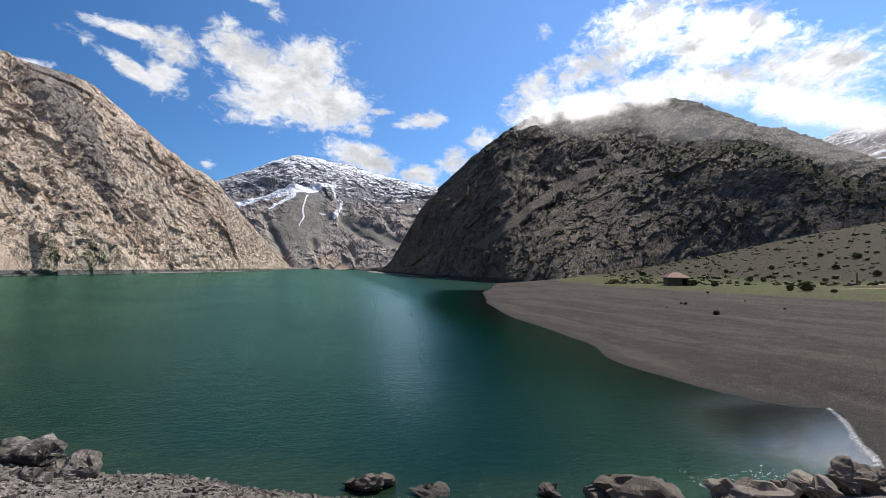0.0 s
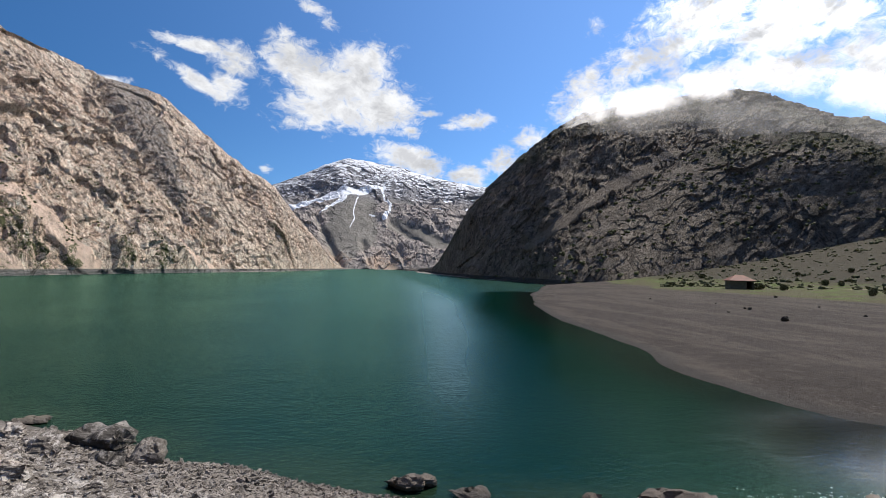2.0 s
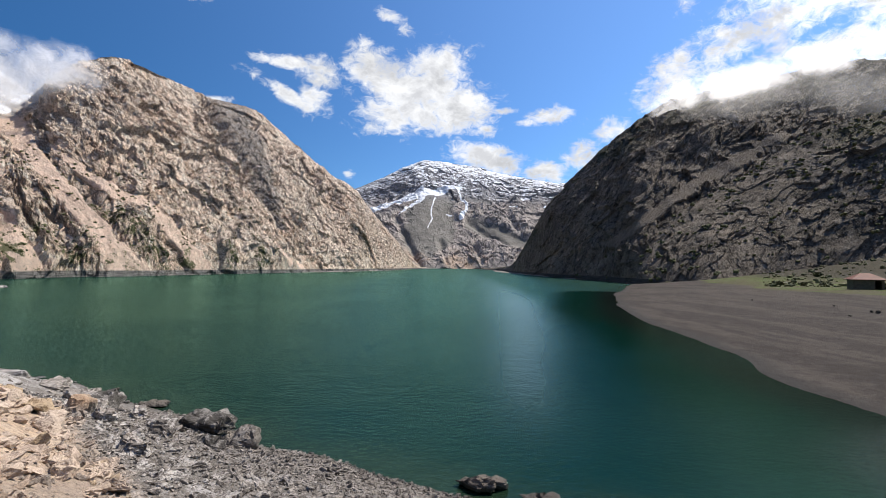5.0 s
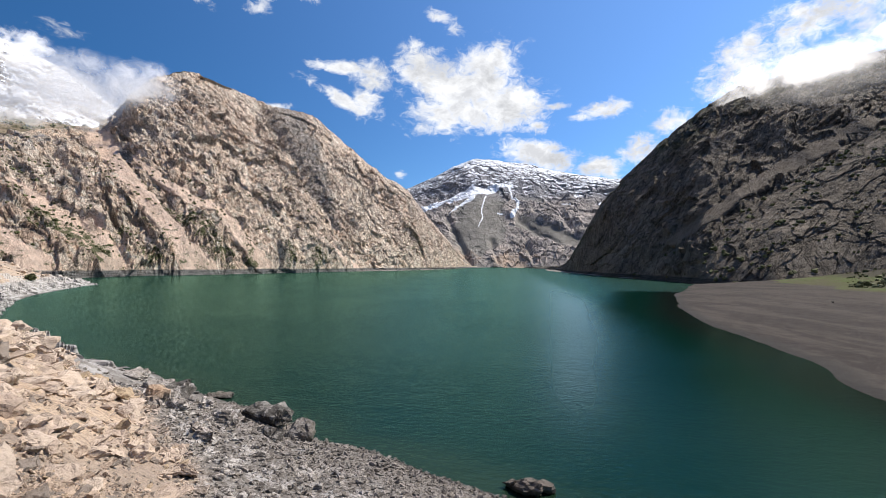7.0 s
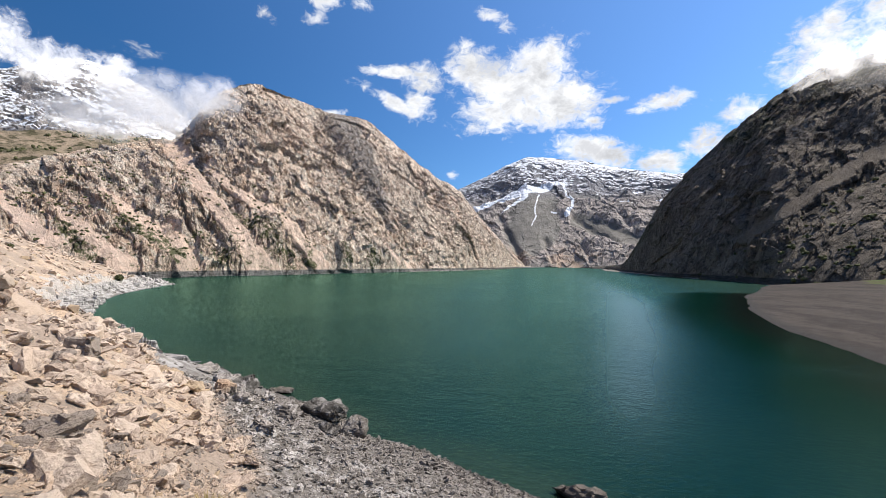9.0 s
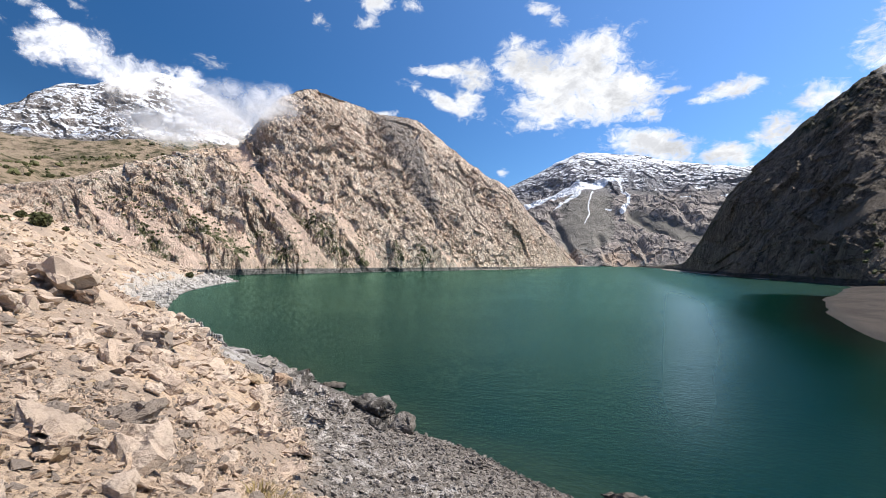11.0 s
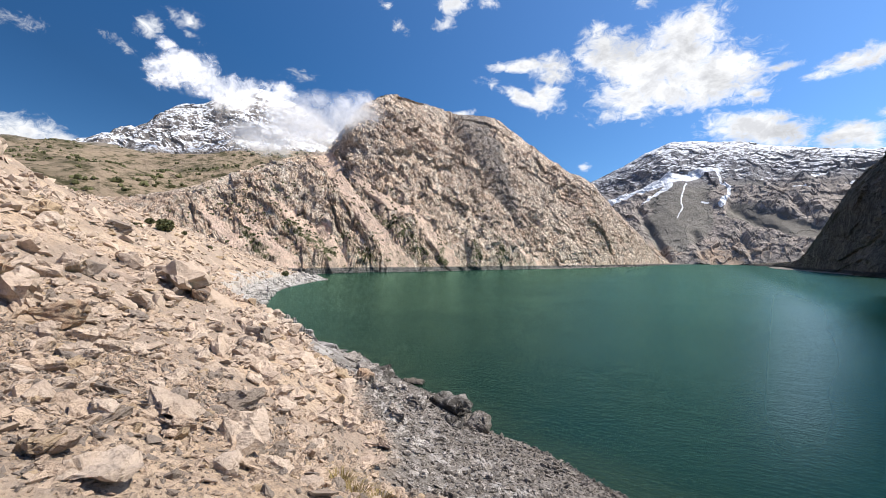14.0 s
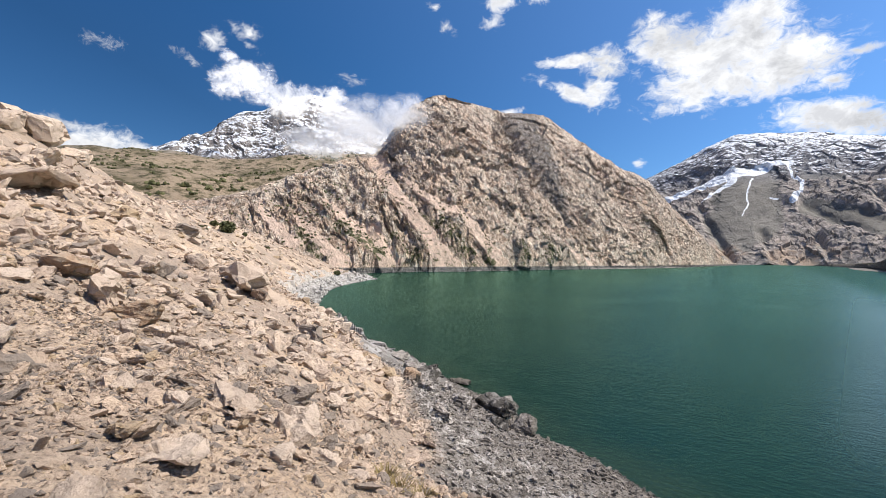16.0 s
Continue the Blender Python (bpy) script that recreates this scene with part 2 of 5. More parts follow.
def grid_faces(rows, cols, wrap=False):
    r, c = np.meshgrid(np.arange(rows - 1), np.arange(cols if wrap else cols - 1), indexing="ij")
    a = r * cols + c
    b = r * cols + (c + 1) % cols
    return np.stack([a, b, b + cols, a + cols], -1).reshape(-1, 4)


def add_attr(me, name, values):
    at = me.attributes.new(name, "FLOAT", "POINT")
    at.data.foreach_set("value", np.asarray(values, np.float32).ravel())


# ---- materials ----
def mountain_material(name, light, mid, dark, scree, shrub, long_axis, tilt, scale=1.0, ring=1.0, soil=None, grass=0.0):
    """Broken rock: zones of colour, tilted chunks, thin meandering clefts, grit; scree, shrubs and a bleached rim along the water."""
    m, nt, b = material(name, 0.92, 0.2)
    vec = m_dip(nt, long_axis, tilt)
    flat = m_place(nt)
    col = m_mix(nt, m_map(nt, m_noise(nt, vec, 0.022 * scale, 8.0, 0.62, 0.6), 0.40, 0.60), mid, light)
    if soil:
        col = m_mix(nt, m_map(nt, m_noise(nt, flat, 0.03 * scale, 8.0, 0.7, 0.5), 0.52, 0.62, 0.0, 0.7), col, soil)
    warp_n = nt.nodes.new("ShaderNodeTexNoise")
    put(nt, warp_n.inputs["Vector"], vec)
    warp_n.inputs["Scale"].default_value, warp_n.inputs["Detail"].default_value, warp_n.inputs["Roughness"].default_value = 0.2 * scale, 8.0, 0.7
    bent = m_vec(nt, "ADD", vec, m_vec(nt, "MULTIPLY", warp_n.outputs["Color"], (5.0, 5.0, 5.0)))
    tone_a, tone_b = m_cells(nt, bent, 0.16 * scale), m_cells(nt, bent, 0.5 * scale)
    grit = m_noise(nt, vec, 0.55 * scale, 12.0, 0.82, 0.3)
    mass = m_noise(nt, vec, 0.11 * scale, 10.0, 0.72, 0.5)
    col = m_mix(nt, m_math(nt, "MULTIPLY", tone_a, 0.18), col, dark)
    col = m_mix(nt, m_map(nt, tone_b, 0.55, 1.0, 0.0, 0.32, smooth=False), col, tuple(0.6 * c for c in dark))
    col = m_mix(nt, m_map(nt, tone_b, 0.40, 0.0, 0.0, 0.45, smooth=False), col, tuple(min(1.25 * c, 0.72) for c in light))
    # hollows, clefts and grit carry painted shade: darker where the bump sinks
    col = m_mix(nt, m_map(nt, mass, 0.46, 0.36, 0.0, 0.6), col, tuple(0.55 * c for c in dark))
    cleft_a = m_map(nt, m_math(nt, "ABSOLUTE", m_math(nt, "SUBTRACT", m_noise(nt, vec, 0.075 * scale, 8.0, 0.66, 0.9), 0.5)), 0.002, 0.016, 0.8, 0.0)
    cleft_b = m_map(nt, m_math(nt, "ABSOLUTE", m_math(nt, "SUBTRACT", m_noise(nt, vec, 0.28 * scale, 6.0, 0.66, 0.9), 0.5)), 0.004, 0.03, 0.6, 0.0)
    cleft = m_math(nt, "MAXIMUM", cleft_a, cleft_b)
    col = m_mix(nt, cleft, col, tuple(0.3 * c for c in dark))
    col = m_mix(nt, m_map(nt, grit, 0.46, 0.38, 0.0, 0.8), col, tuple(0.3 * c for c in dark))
    col = m_mix(nt, m_map(nt, grit, 0.55, 0.63, 0.0, 0.6), col, tuple(min(1.3 * c, 0.75) for c in light))
    col = m_mix(nt, m_math(nt, "MULTIPLY", m_attr(nt, "grey"), 0.8), col, m_mix(nt, m_map(nt, grit, 0.42, 0.58), tuple(0.5 * c for c in dark), (0.33, 0.315, 0.30)))
    s = m_attr(nt, "scree")
    grain = m_noise(nt, flat, 1.3 * scale, 8.0, 0.7)
    scree_col = m_mix(nt, m_map(nt, m_noise(nt, flat, 0.25 * scale, 8.0, 0.7), 0.38, 0.62), scree, tuple(0.8 * c for c in scree))
    scree_col = m_mix(nt, m_map(nt, grain, 0.52, 0.66, 0.0, 0.6), scree_col, tuple(0.55 * c for c in scree))
    col = m_mix(nt, m_map(nt, m_math(nt, "ADD", s, m_math(nt, "MULTIPLY", m_math(nt, "SUBTRACT", grain, 0.5), 0.7)), 0.36, 0.60), col, scree_col)
    v = m_attr(nt, "shrub")
    clump = m_noise(nt, flat, 0.30 * scale, 10.0, 0.78)
    col = m_mix(nt, m_map(nt, m_math(nt, "ADD", m_math(nt, "MULTIPLY", v, 0.22), clump), 0.68, 0.74, 0.0, 0.9), col, shrub)
    if grass:
        col = m_mix(nt, m_math(nt, "MULTIPLY", m_map(nt, m_noise(nt, flat, 0.05 * scale, 10.0, 0.72), 0.44, 0.58, 0.0, grass), m_map(nt, v, 0.3, 0.7)), col, tuple(0.9 * c for c in shrub))
    if ring:
        z = m_sep(nt, flat)[2]
        tide = m_map(nt, m_math(nt, "ADD", z, m_math(nt, "MULTIPLY", grain, 1.2)), 2.6, 3.2, 1.0, 0.0)
        col = m_mix(nt, tide, col, m_mix(nt, m_map(nt, m_noise(nt, m_place(nt, (0.3, 0.3, 3.0)), 0.8), 0.4, 0.6), (0.30 * ring, 0.28 * ring, 0.26 * ring), (0.16 * ring, 0.15 * ring, 0.145 * ring)))
    put(nt, b.inputs["Base Color"], col)
    rough_h = m_math(nt, "ADD", m_math(nt, "MULTIPLY", grit, 1.2), m_math(nt, "MULTIPLY", cleft, -0.35))
    rough_h = m_math(nt, "ADD", rough_h, m_math(nt, "MULTIPLY", m_math(nt, "ADD", tone_b, m_math(nt, "MULTIPLY", mass, 2.0)), m_map(nt, s, 0.2, 0.6, 0.45, 0.05)))
    put(nt, b.inputs["Normal"], m_bump(nt, rough_h, 0.9, 2.0 / scale))
    return m


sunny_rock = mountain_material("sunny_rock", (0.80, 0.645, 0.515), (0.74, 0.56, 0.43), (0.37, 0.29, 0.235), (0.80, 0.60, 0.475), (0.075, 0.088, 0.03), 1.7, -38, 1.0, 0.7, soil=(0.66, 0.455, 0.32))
# brown rock whose colours and rim are darkened to carry the cloud's shade
shade_toned_rock = mountain_material("shade_toned_rock", (0.25, 0.21, 0.17), (0.152, 0.127, 0.102), (0.086, 0.073, 0.06), (0.21, 0.175, 0.142), (0.064, 0.07, 0.03), 1.6, 38, 0.8, 0.3, grass=0.7)


def snow_material(name, line, spread, slope_lo, slope_hi, rock, rock2, scale):
    m, nt, b = material(name, 0.85, 0.2)
    vec = m_place(nt, (1, 1, 0.6), (0, 20, 0))
    flat = m_place(nt)
    col = m_mix(nt, m_map(nt, m_noise(nt, vec, 0.012 * scale, 10.0, 0.65), 0.36, 0.64), rock, rock2)
    col = m_mix(nt, m_map(nt, m_noise(nt, vec, 0.06 * scale, 10.0, 0.75), 0.5, 0.68, 0.0, 0.7), col, tuple(0.5 * c for c in rock2))
    z = m_sep(nt, flat)[2]
    g = nt.nodes.new("ShaderNodeNewGeometry")
    nz = m_sep(nt, g.outputs["Normal"])[2]
    wob = m_noise(nt, vec, 0.045 * scale, 14.0, 0.74, 0.3)
    height = m_map(nt, m_math(nt, "ADD", z, m_math(nt, "MULTIPLY", m_math(nt, "SUBTRACT", wob, 0.5), spread)), line, line + 0.35 * spread)
    ledge = m_map(nt, m_math(nt, "ADD", nz, m_math(nt, "MULTIPLY", m_math(nt, "SUBTRACT", wob, 0.5), 2.6)), slope_lo, slope_hi)
    snow = m_math(nt, "MAXIMUM", m_math(nt, "MULTIPLY", height, ledge), m_map(nt, m_attr(nt, "scree"), 0.4, 0.6))
    put(nt, b.inputs["Base Color"], m_mix(nt, snow, col, (0.72, 0.74, 0.78)))
    put(nt, b.inputs["Normal"], m_bump(nt, m_noise(nt, vec, 0.03 * scale, 12.0, 0.7), 0.8, 22.0 / scale))
    return m


def far_material():
    """Distant crags and scree cones, snow in ledges and gullies that grows denser with height."""
    m, nt, b = material("far_snow_rock", 0.88, 0.15)
    vec, flat = m_place(nt, (1, 1, 0.7), (0, 24, 0)), m_place(nt)
    z = m_sep(nt, flat)[2]
    crag = m_map(nt, m_noise(nt, flat, 0.0034, 5.0, 0.6, 0.6), 0.47, 0.56)
    bit = m_noise(nt, vec, 0.05, 12.0, 0.78, 0.3)
    cone = m_mix(nt, m_map(nt, m_noise(nt, m_place(nt, (1, 1, 0.25)), 0.02, 8.0, 0.65), 0.38, 0.62), (0.145, 0.135, 0.121), (0.205, 0.19, 0.168))
    wall = m_mix(nt, m_map(nt, bit, 0.40, 0.60), (0.40, 0.345, 0.305), (0.20, 0.178, 0.16))
    wall = m_mix(nt, m_map(nt, m_voronoi(nt, m_vec(nt, "ADD", vec, m_vec(nt, "MULTIPLY", flat, (0.2, 0.2, 0.2))), 0.03, "DISTANCE_TO_EDGE"), 0.0, 0.10, 0.5, 0.0), wall, (0.06, 0.055, 0.055))
    crag = m_map(nt, m_math(nt, "SUBTRACT", m_math(nt, "ADD", m_math(nt, "MULTIPLY", crag, 0.3), m_math(nt, "MULTIPLY", bit, 0.9)), m_attr(nt, "grey")), 0.1, 0.3)
    col = m_mix(nt, crag, cone, wall)
    tan = m_math(nt, "MULTIPLY", m_map(nt, m_noise(nt, vec, 0.012, 8.0, 0.7), 0.50, 0.60), m_map(nt, z, 30, 80, 0.8, 0.0))
    col = m_mix(nt, tan, col, (0.36, 0.27, 0.20))
    high = m_map(nt, z, 225, 300)
    col = m_mix(nt, high, col, m_mix(nt, m_map(nt, bit, 0.42, 0.58), (0.24, 0.23, 0.23), (0.13, 0.127, 0.135)))
    nz = m_sep(nt, nt.nodes.new("ShaderNodeNewGeometry").outputs["Normal"])[2]
    speck = m_noise(nt, m_place(nt, (1, 1, 1.2), (0, -24, 0)), 0.075, 12.0, 0.80, 0.5)
    cover = m_math(nt, "ADD", speck, m_map(nt, z, 240, 470, -0.05, 0.05, smooth=False))
    cover = m_math(nt, "ADD", cover, m_map(nt, nz, 0.5, 0.98, -0.09, 0.09, smooth=False))
    rise = m_math(nt, "ADD", m_attr(nt, "rise"), m_math(nt, "MULTIPLY", m_math(nt, "SUBTRACT", m_noise(nt, vec, 0.006, 8.0, 0.65), 0.5), 4.0))
    snow = m_math(nt, "MULTIPLY", m_map(nt, cover, 0.515, 0.545), m_math(nt, "MULTIPLY", m_map(nt, rise, 7.0, 8.6), m_map(nt, m_attr(nt, "grey"), 0.5, 0.2)))
    field = m_map(nt, m_math(nt, "ADD", m_attr(nt, "scree"), m_math(nt, "MULTIPLY", m_math(nt, "SUBTRACT", speck, 0.5), 2.4)), 0.42, 0.52)
    put(nt, b.inputs["Base Color"], m_mix(nt, m_math(nt, "MAXIMUM", snow, field), col, (0.74, 0.76, 0.80)))
    put(nt, b.inputs["Normal"], m_bump(nt, bit, 0.8, 6.0))
    return m


far_snow = far_material()
peak_snow = snow_material("peak_snow_rock", 350, 140, 0.62, 0.84, (0.24, 0.21, 0.19), (0.12, 0.11, 0.105), 1.2)


def meadow_material():
    m, nt, b = material("alpine_pasture", 0.95, 0.1)
    flat = m_place(nt)
    a = m_map(nt, m_noise(nt, flat, 0.012, 8.0, 0.6, 0.6), 0.40, 0.60)
    c = m_map(nt, m_noise(nt, flat, 0.09, 12.0, 0.75), 0.47, 0.60)
    col = m_mix(nt, a, (0.125, 0.105, 0.066), (0.31, 0.24, 0.17))
    col = m_mix(nt, c, col, (0.06, 0.056, 0.028))
    z = m_sep(nt, flat)[2]
    col = m_mix(nt, m_map(nt, m_math(nt, "ADD", z, m_math(nt, "MULTIPLY", a, 60)), 200, 260), col, m_mix(nt, c, (0.24, 0.215, 0.185), (0.13, 0.12, 0.105)))
    put(nt, b.inputs["Base Color"], col)
    put(nt, b.inputs["Normal"], m_bump(nt, m_noise(nt, flat, 0.15, 10.0, 0.7), 0.8, 6.0))
    return m


pasture = meadow_material()


def ground_material():
    """Scree above the high-water mark, washed grey shale below it, gravel on the delta, turf behind."""
    m, nt, b = material("lakeside_ground", 0.93, 0.2)
    flat = m_place(nt)
    z = m_sep(nt, flat)[2]
    fine = m_noise(nt, flat, 9.0, 10.0, 0.7)
    mid = m_noise(nt, flat, 1.1, 8.0, 0.65)
    wide = m_noise(nt, flat, 0.22, 6.0, 0.6, 0.4)
    pebble = m_voronoi(nt, flat, 11.0)
    earth = m_mix(nt, m_map(nt, mid, 0.38, 0.62), (0.58, 0.445, 0.33), (0.53, 0.385, 0.265))
    earth = m_mix(nt, m_map(nt, wide, 0.40, 0.56), earth, (0.37, 0.29, 0.228))
    earth = m_mix(nt, m_map(nt, fine, 0.44, 0.66), earth, (0.26, 0.20, 0.155))
    earth = m_mix(nt, m_map(nt, m_noise(nt, flat, 26.0, 8.0, 0.75), 0.54, 0.66), earth, (0.13, 0.10, 0.078))
    speck = m_noise(nt, flat, 0.7, 12.0, 0.8)
    earth = m_mix(nt, m_map(nt, speck, 0.55, 0.66, 0.0, 0.6), earth, (0.22, 0.175, 0.14))
    earth = m_mix(nt, m_map(nt, speck, 0.45, 0.36, 0.0, 0.5), earth, (0.66, 0.53, 0.42))
    shale = m_mix(nt, m_map(nt, fine, 0.35, 0.65), (0.105, 0.091, 0.08), (0.25, 0.223, 0.198))
    chalky = m_map(nt, m_math(nt, "ADD", mid, m_math(nt, "MULTIPLY", fine, 0.4)), 0.70, 0.84)
    salted = m_map(nt, m_math(nt, "ABSOLUTE", m_math(nt, "SUBTRACT", m_math(nt, "ADD", z, m_math(nt, "MULTIPLY", wide, 0.8)), 1.9)), 0.9, 0.2)
    shale = m_mix(nt, m_math(nt, "MULTIPLY", chalky, m_math(nt, "ADD", m_math(nt, "MULTIPLY", salted, 0.5), 0.05)), shale, (0.55, 0.52, 0.50))
    ledge = m_math(nt, "MULTIPLY", m_math(nt, "MULTIPLY", m_map(nt, m_vec(nt, "LENGTH", flat, (0, 0, 0)), 19.0, 34.0), m_math(nt, "MULTIPLY", m_map(nt, m_sep(nt, flat)[0], 0.0, -10.0), m_map(nt, m_vec(nt, "LENGTH", flat, (0, 0, 0)), 150.0, 125.0))), m_map(nt, m_noise(nt, m_place(nt, (0.25, 0.25, 3.0)), 1.6, 8.0, 0.7), 0.40, 0.56))
    shale = m_mix(nt, m_math(nt, "MULTIPLY", ledge, 0.8), shale, (0.46, 0.44, 0.42))
    wet = m_map(nt, m_math(nt, "ADD", z, m_math(nt, "MULTIPLY", mid, 0.25)), 0.10, 0.32, 1.0, 0.0)
    shale = m_mix(nt, m_math(nt, "MULTIPLY", wet, 0.75), shale, (0.035, 0.03, 0.025))
    tide = m_map(nt, m_math(nt, "ADD", z, m_math(nt, "MULTIPLY", m_math(nt, "SUBTRACT", mid, 0.5), 1.0)), 1.75, 2.25, 1.0, 0.0)
    col = m_mix(nt, tide, earth, shale)
    streak = m_noise(nt, m_place(nt, (1.0, 0.16, 1.0), (0, 0, 24)), 0.30, 8.0, 0.65, 0.5)
    # dark delta gravel, its colours lowered further to stand for cloud shade
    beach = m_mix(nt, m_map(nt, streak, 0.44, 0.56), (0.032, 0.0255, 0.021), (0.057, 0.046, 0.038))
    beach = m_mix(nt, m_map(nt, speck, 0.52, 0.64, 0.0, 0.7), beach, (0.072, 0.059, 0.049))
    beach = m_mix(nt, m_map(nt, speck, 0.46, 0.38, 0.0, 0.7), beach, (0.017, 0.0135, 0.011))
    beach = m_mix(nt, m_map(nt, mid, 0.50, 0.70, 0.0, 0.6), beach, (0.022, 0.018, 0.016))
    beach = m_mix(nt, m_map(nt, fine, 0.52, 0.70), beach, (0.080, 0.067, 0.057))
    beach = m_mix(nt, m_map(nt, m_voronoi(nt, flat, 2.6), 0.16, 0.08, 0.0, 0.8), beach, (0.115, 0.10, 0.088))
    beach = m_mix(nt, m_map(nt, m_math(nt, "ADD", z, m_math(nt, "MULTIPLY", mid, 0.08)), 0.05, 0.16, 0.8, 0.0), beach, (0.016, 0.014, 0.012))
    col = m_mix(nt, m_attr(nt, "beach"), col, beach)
    # the plain's cloud shade is likewise put into the turf colours
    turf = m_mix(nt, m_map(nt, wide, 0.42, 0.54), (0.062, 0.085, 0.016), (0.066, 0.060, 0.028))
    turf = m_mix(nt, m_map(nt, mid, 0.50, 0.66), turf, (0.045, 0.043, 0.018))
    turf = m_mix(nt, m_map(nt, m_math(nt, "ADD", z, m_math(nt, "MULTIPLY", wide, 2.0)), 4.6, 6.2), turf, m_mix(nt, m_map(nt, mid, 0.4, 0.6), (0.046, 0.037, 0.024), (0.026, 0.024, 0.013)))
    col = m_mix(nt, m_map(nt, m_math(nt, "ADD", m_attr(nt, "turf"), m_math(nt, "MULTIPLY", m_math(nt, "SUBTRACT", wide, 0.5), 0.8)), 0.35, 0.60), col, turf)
    put(nt, b.inputs["Base Color"], col)
    put(nt, b.inputs["Roughness"], m_map(nt, wet, 0.0, 1.0, 0.93, 0.8))
    h = m_math(nt, "ADD", m_math(nt, "MULTIPLY", fine, 0.9), m_math(nt, "ADD", m_math(nt, "MULTIPLY", pebble, -0.5), m_math(nt, "MULTIPLY", mid, 1.2)))
    put(nt, b.inputs["Normal"], m_bump(nt, h, 1.0, 0.10))
    return m


ground_mat = ground_material()


def water_material():
    """Turbid glacial water: a green body under a rippled, softly glossy surface."""
    m = bpy.data.materials.new("lake_water")
    m.use_nodes = True
    nt = m.node_tree
    nt.nodes.remove(nt.nodes["Principled BSDF"])
    flat = m_place(nt)
    wide = m_noise(nt, flat, 0.012, 4.0, 0.5)
    deep = m_mix(nt, m_map(nt, wide, 0.35, 0.65), (0.0003, 0.0108, 0.0062), (0.0004, 0.0130, 0.0080))
    body = m_mix(nt, m_attr(nt, "bed_and_reflection"), m_mix(nt, m_attr(nt, "shoal"), deep, (0.011, 0.022, 0.012)), (0.005, 0.0052, 0.0038))
    w1 = m_noise(nt, m_place(nt, (1.0, 1.7, 1.0), (0, 0, 28)), 3.0, 5.0, 0.62, 0.5)
    w2 = m_noise(nt, m_place(nt, (1.0, 2.0, 1.0), (0, 0, -12)), 0.5, 4.0, 0.55, 0.3)
    calm_sheen = m_attr(nt, "calm_sheen")
    gust = m_math(nt, "MULTIPLY", m_map(nt, m_noise(nt, flat, 0.03, 4.0, 0.55, 0.5), 0.35, 0.65, 0.55, 1.15), m_map(nt, m_math(nt, "MAXIMUM", calm_sheen, m_math(nt, "MULTIPLY", m_attr(nt, "lee"), 0.6)), 0.0, 1.0, 1.0, 0.10))
    h = m_math(nt, "MULTIPLY", m_math(nt, "ADD", m_math(nt, "MULTIPLY", w1, 0.058), m_math(nt, "MULTIPLY", w2, 0.05)), gust)
    ripple = m_bump(nt, h, 1.0, 1.0)
    fres = nt.nodes.new("ShaderNodeFresnel")
    fres.inputs["IOR"].default_value = 1.33
    nt.links.new(ripple, fres.inputs["Normal"])
    dif, glo, mix = nt.nodes.new("ShaderNodeBsdfDiffuse"), nt.nodes.new("ShaderNodeBsdfGlossy"), nt.nodes.new("ShaderNodeMixShader")
    put(nt, dif.inputs["Color"], body)
    # a paler, rougher gloss paints the lake's sheen along one lane
    put(nt, glo.inputs["Color"], m_mix(nt, calm_sheen, m_mix(nt, m_attr(nt, "sheen_lane"), (0.46, 0.87, 0.70), (0.70, 0.97, 0.90)), (1.0, 0.98, 0.96)))
    sheen_lane = m_attr(nt, "sheen_lane")
    still = m_map(nt, m_math(nt, "MAXIMUM", calm_sheen, m_attr(nt, "lee")), 0.0, 1.0, 0.19, 0.07)
    put(nt, glo.inputs["Roughness"], m_math(nt, "ADD", still, m_math(nt, "MULTIPLY", sheen_lane, 0.13)))
    nt.links.new(ripple, glo.inputs["Normal"])
    # facets of waves turn from the eye at a grazing view, so the gloss stays below a mirror's
    # the sheltered cove's gloss is raised and whitened to brighten its cloud reflection
    put(nt, mix.inputs[0], m_math(nt, "MINIMUM", m_math(nt, "MULTIPLY", fres.outputs[0], m_map(nt, calm_sheen, 0.0, 1.0, 0.95, 1.6)), 0.50))
    nt.links.new(dif.outputs[0], mix.inputs[1])
    nt.links.new(glo.outputs[0], mix.inputs[2])
    nt.links.new(mix.outputs[0], nt.nodes["Material Output"].inputs["Surface"])
    return m


water_mat = water_material()

# ---- the lake's outline, metres, clockwise from the gravel point under the lookout ----
NEAR_SHORE = [(15.4, 12.0), (13.2, 11.1), (10, 10.7), (5, 11.2), (1.5, 12), (-0.7, 13.0), (-2.6, 14.0), (-4.2, 14.9), (-6.6, 15.7), (-7.4, 16.6), (-10.5, 18.8),
              (-14.6, 20.9), (-21.1, 24.8), (-27.9, 27.3), (-37.6, 33.4), (-47.5, 40.5), (-61.7, 53.3), (-78, 72), (-93, 96), (-98, 104)]
FAR_SHORE = [(-118, 112), (-136, 133), (-138, 165), (-128, 190), (-124, 233), (-112, 325), (-94, 420), (-82, 640), (-95, 900), (-130, 1300), (-90, 1500),
             (70, 1500), (95, 1200), (62, 900), (48, 640), (54, 487), (60, 306), (68, 255), (70, 205), (58, 172), (46, 140)]
DELTA_SHORE = [(36.5, 118), (30.6, 97), (24.2, 74), (20.8, 57), (20.2, 45), (19.6, 38.5), (19.1, 34.3), (18.0, 31.2), (17.2, 28.6), (17.2, 24.2), (17.9, 20.9), (18.9, 18.5), (20.5, 17.5), (19.4, 16.0), (17.4, 14.0), (16.3, 12.7)]


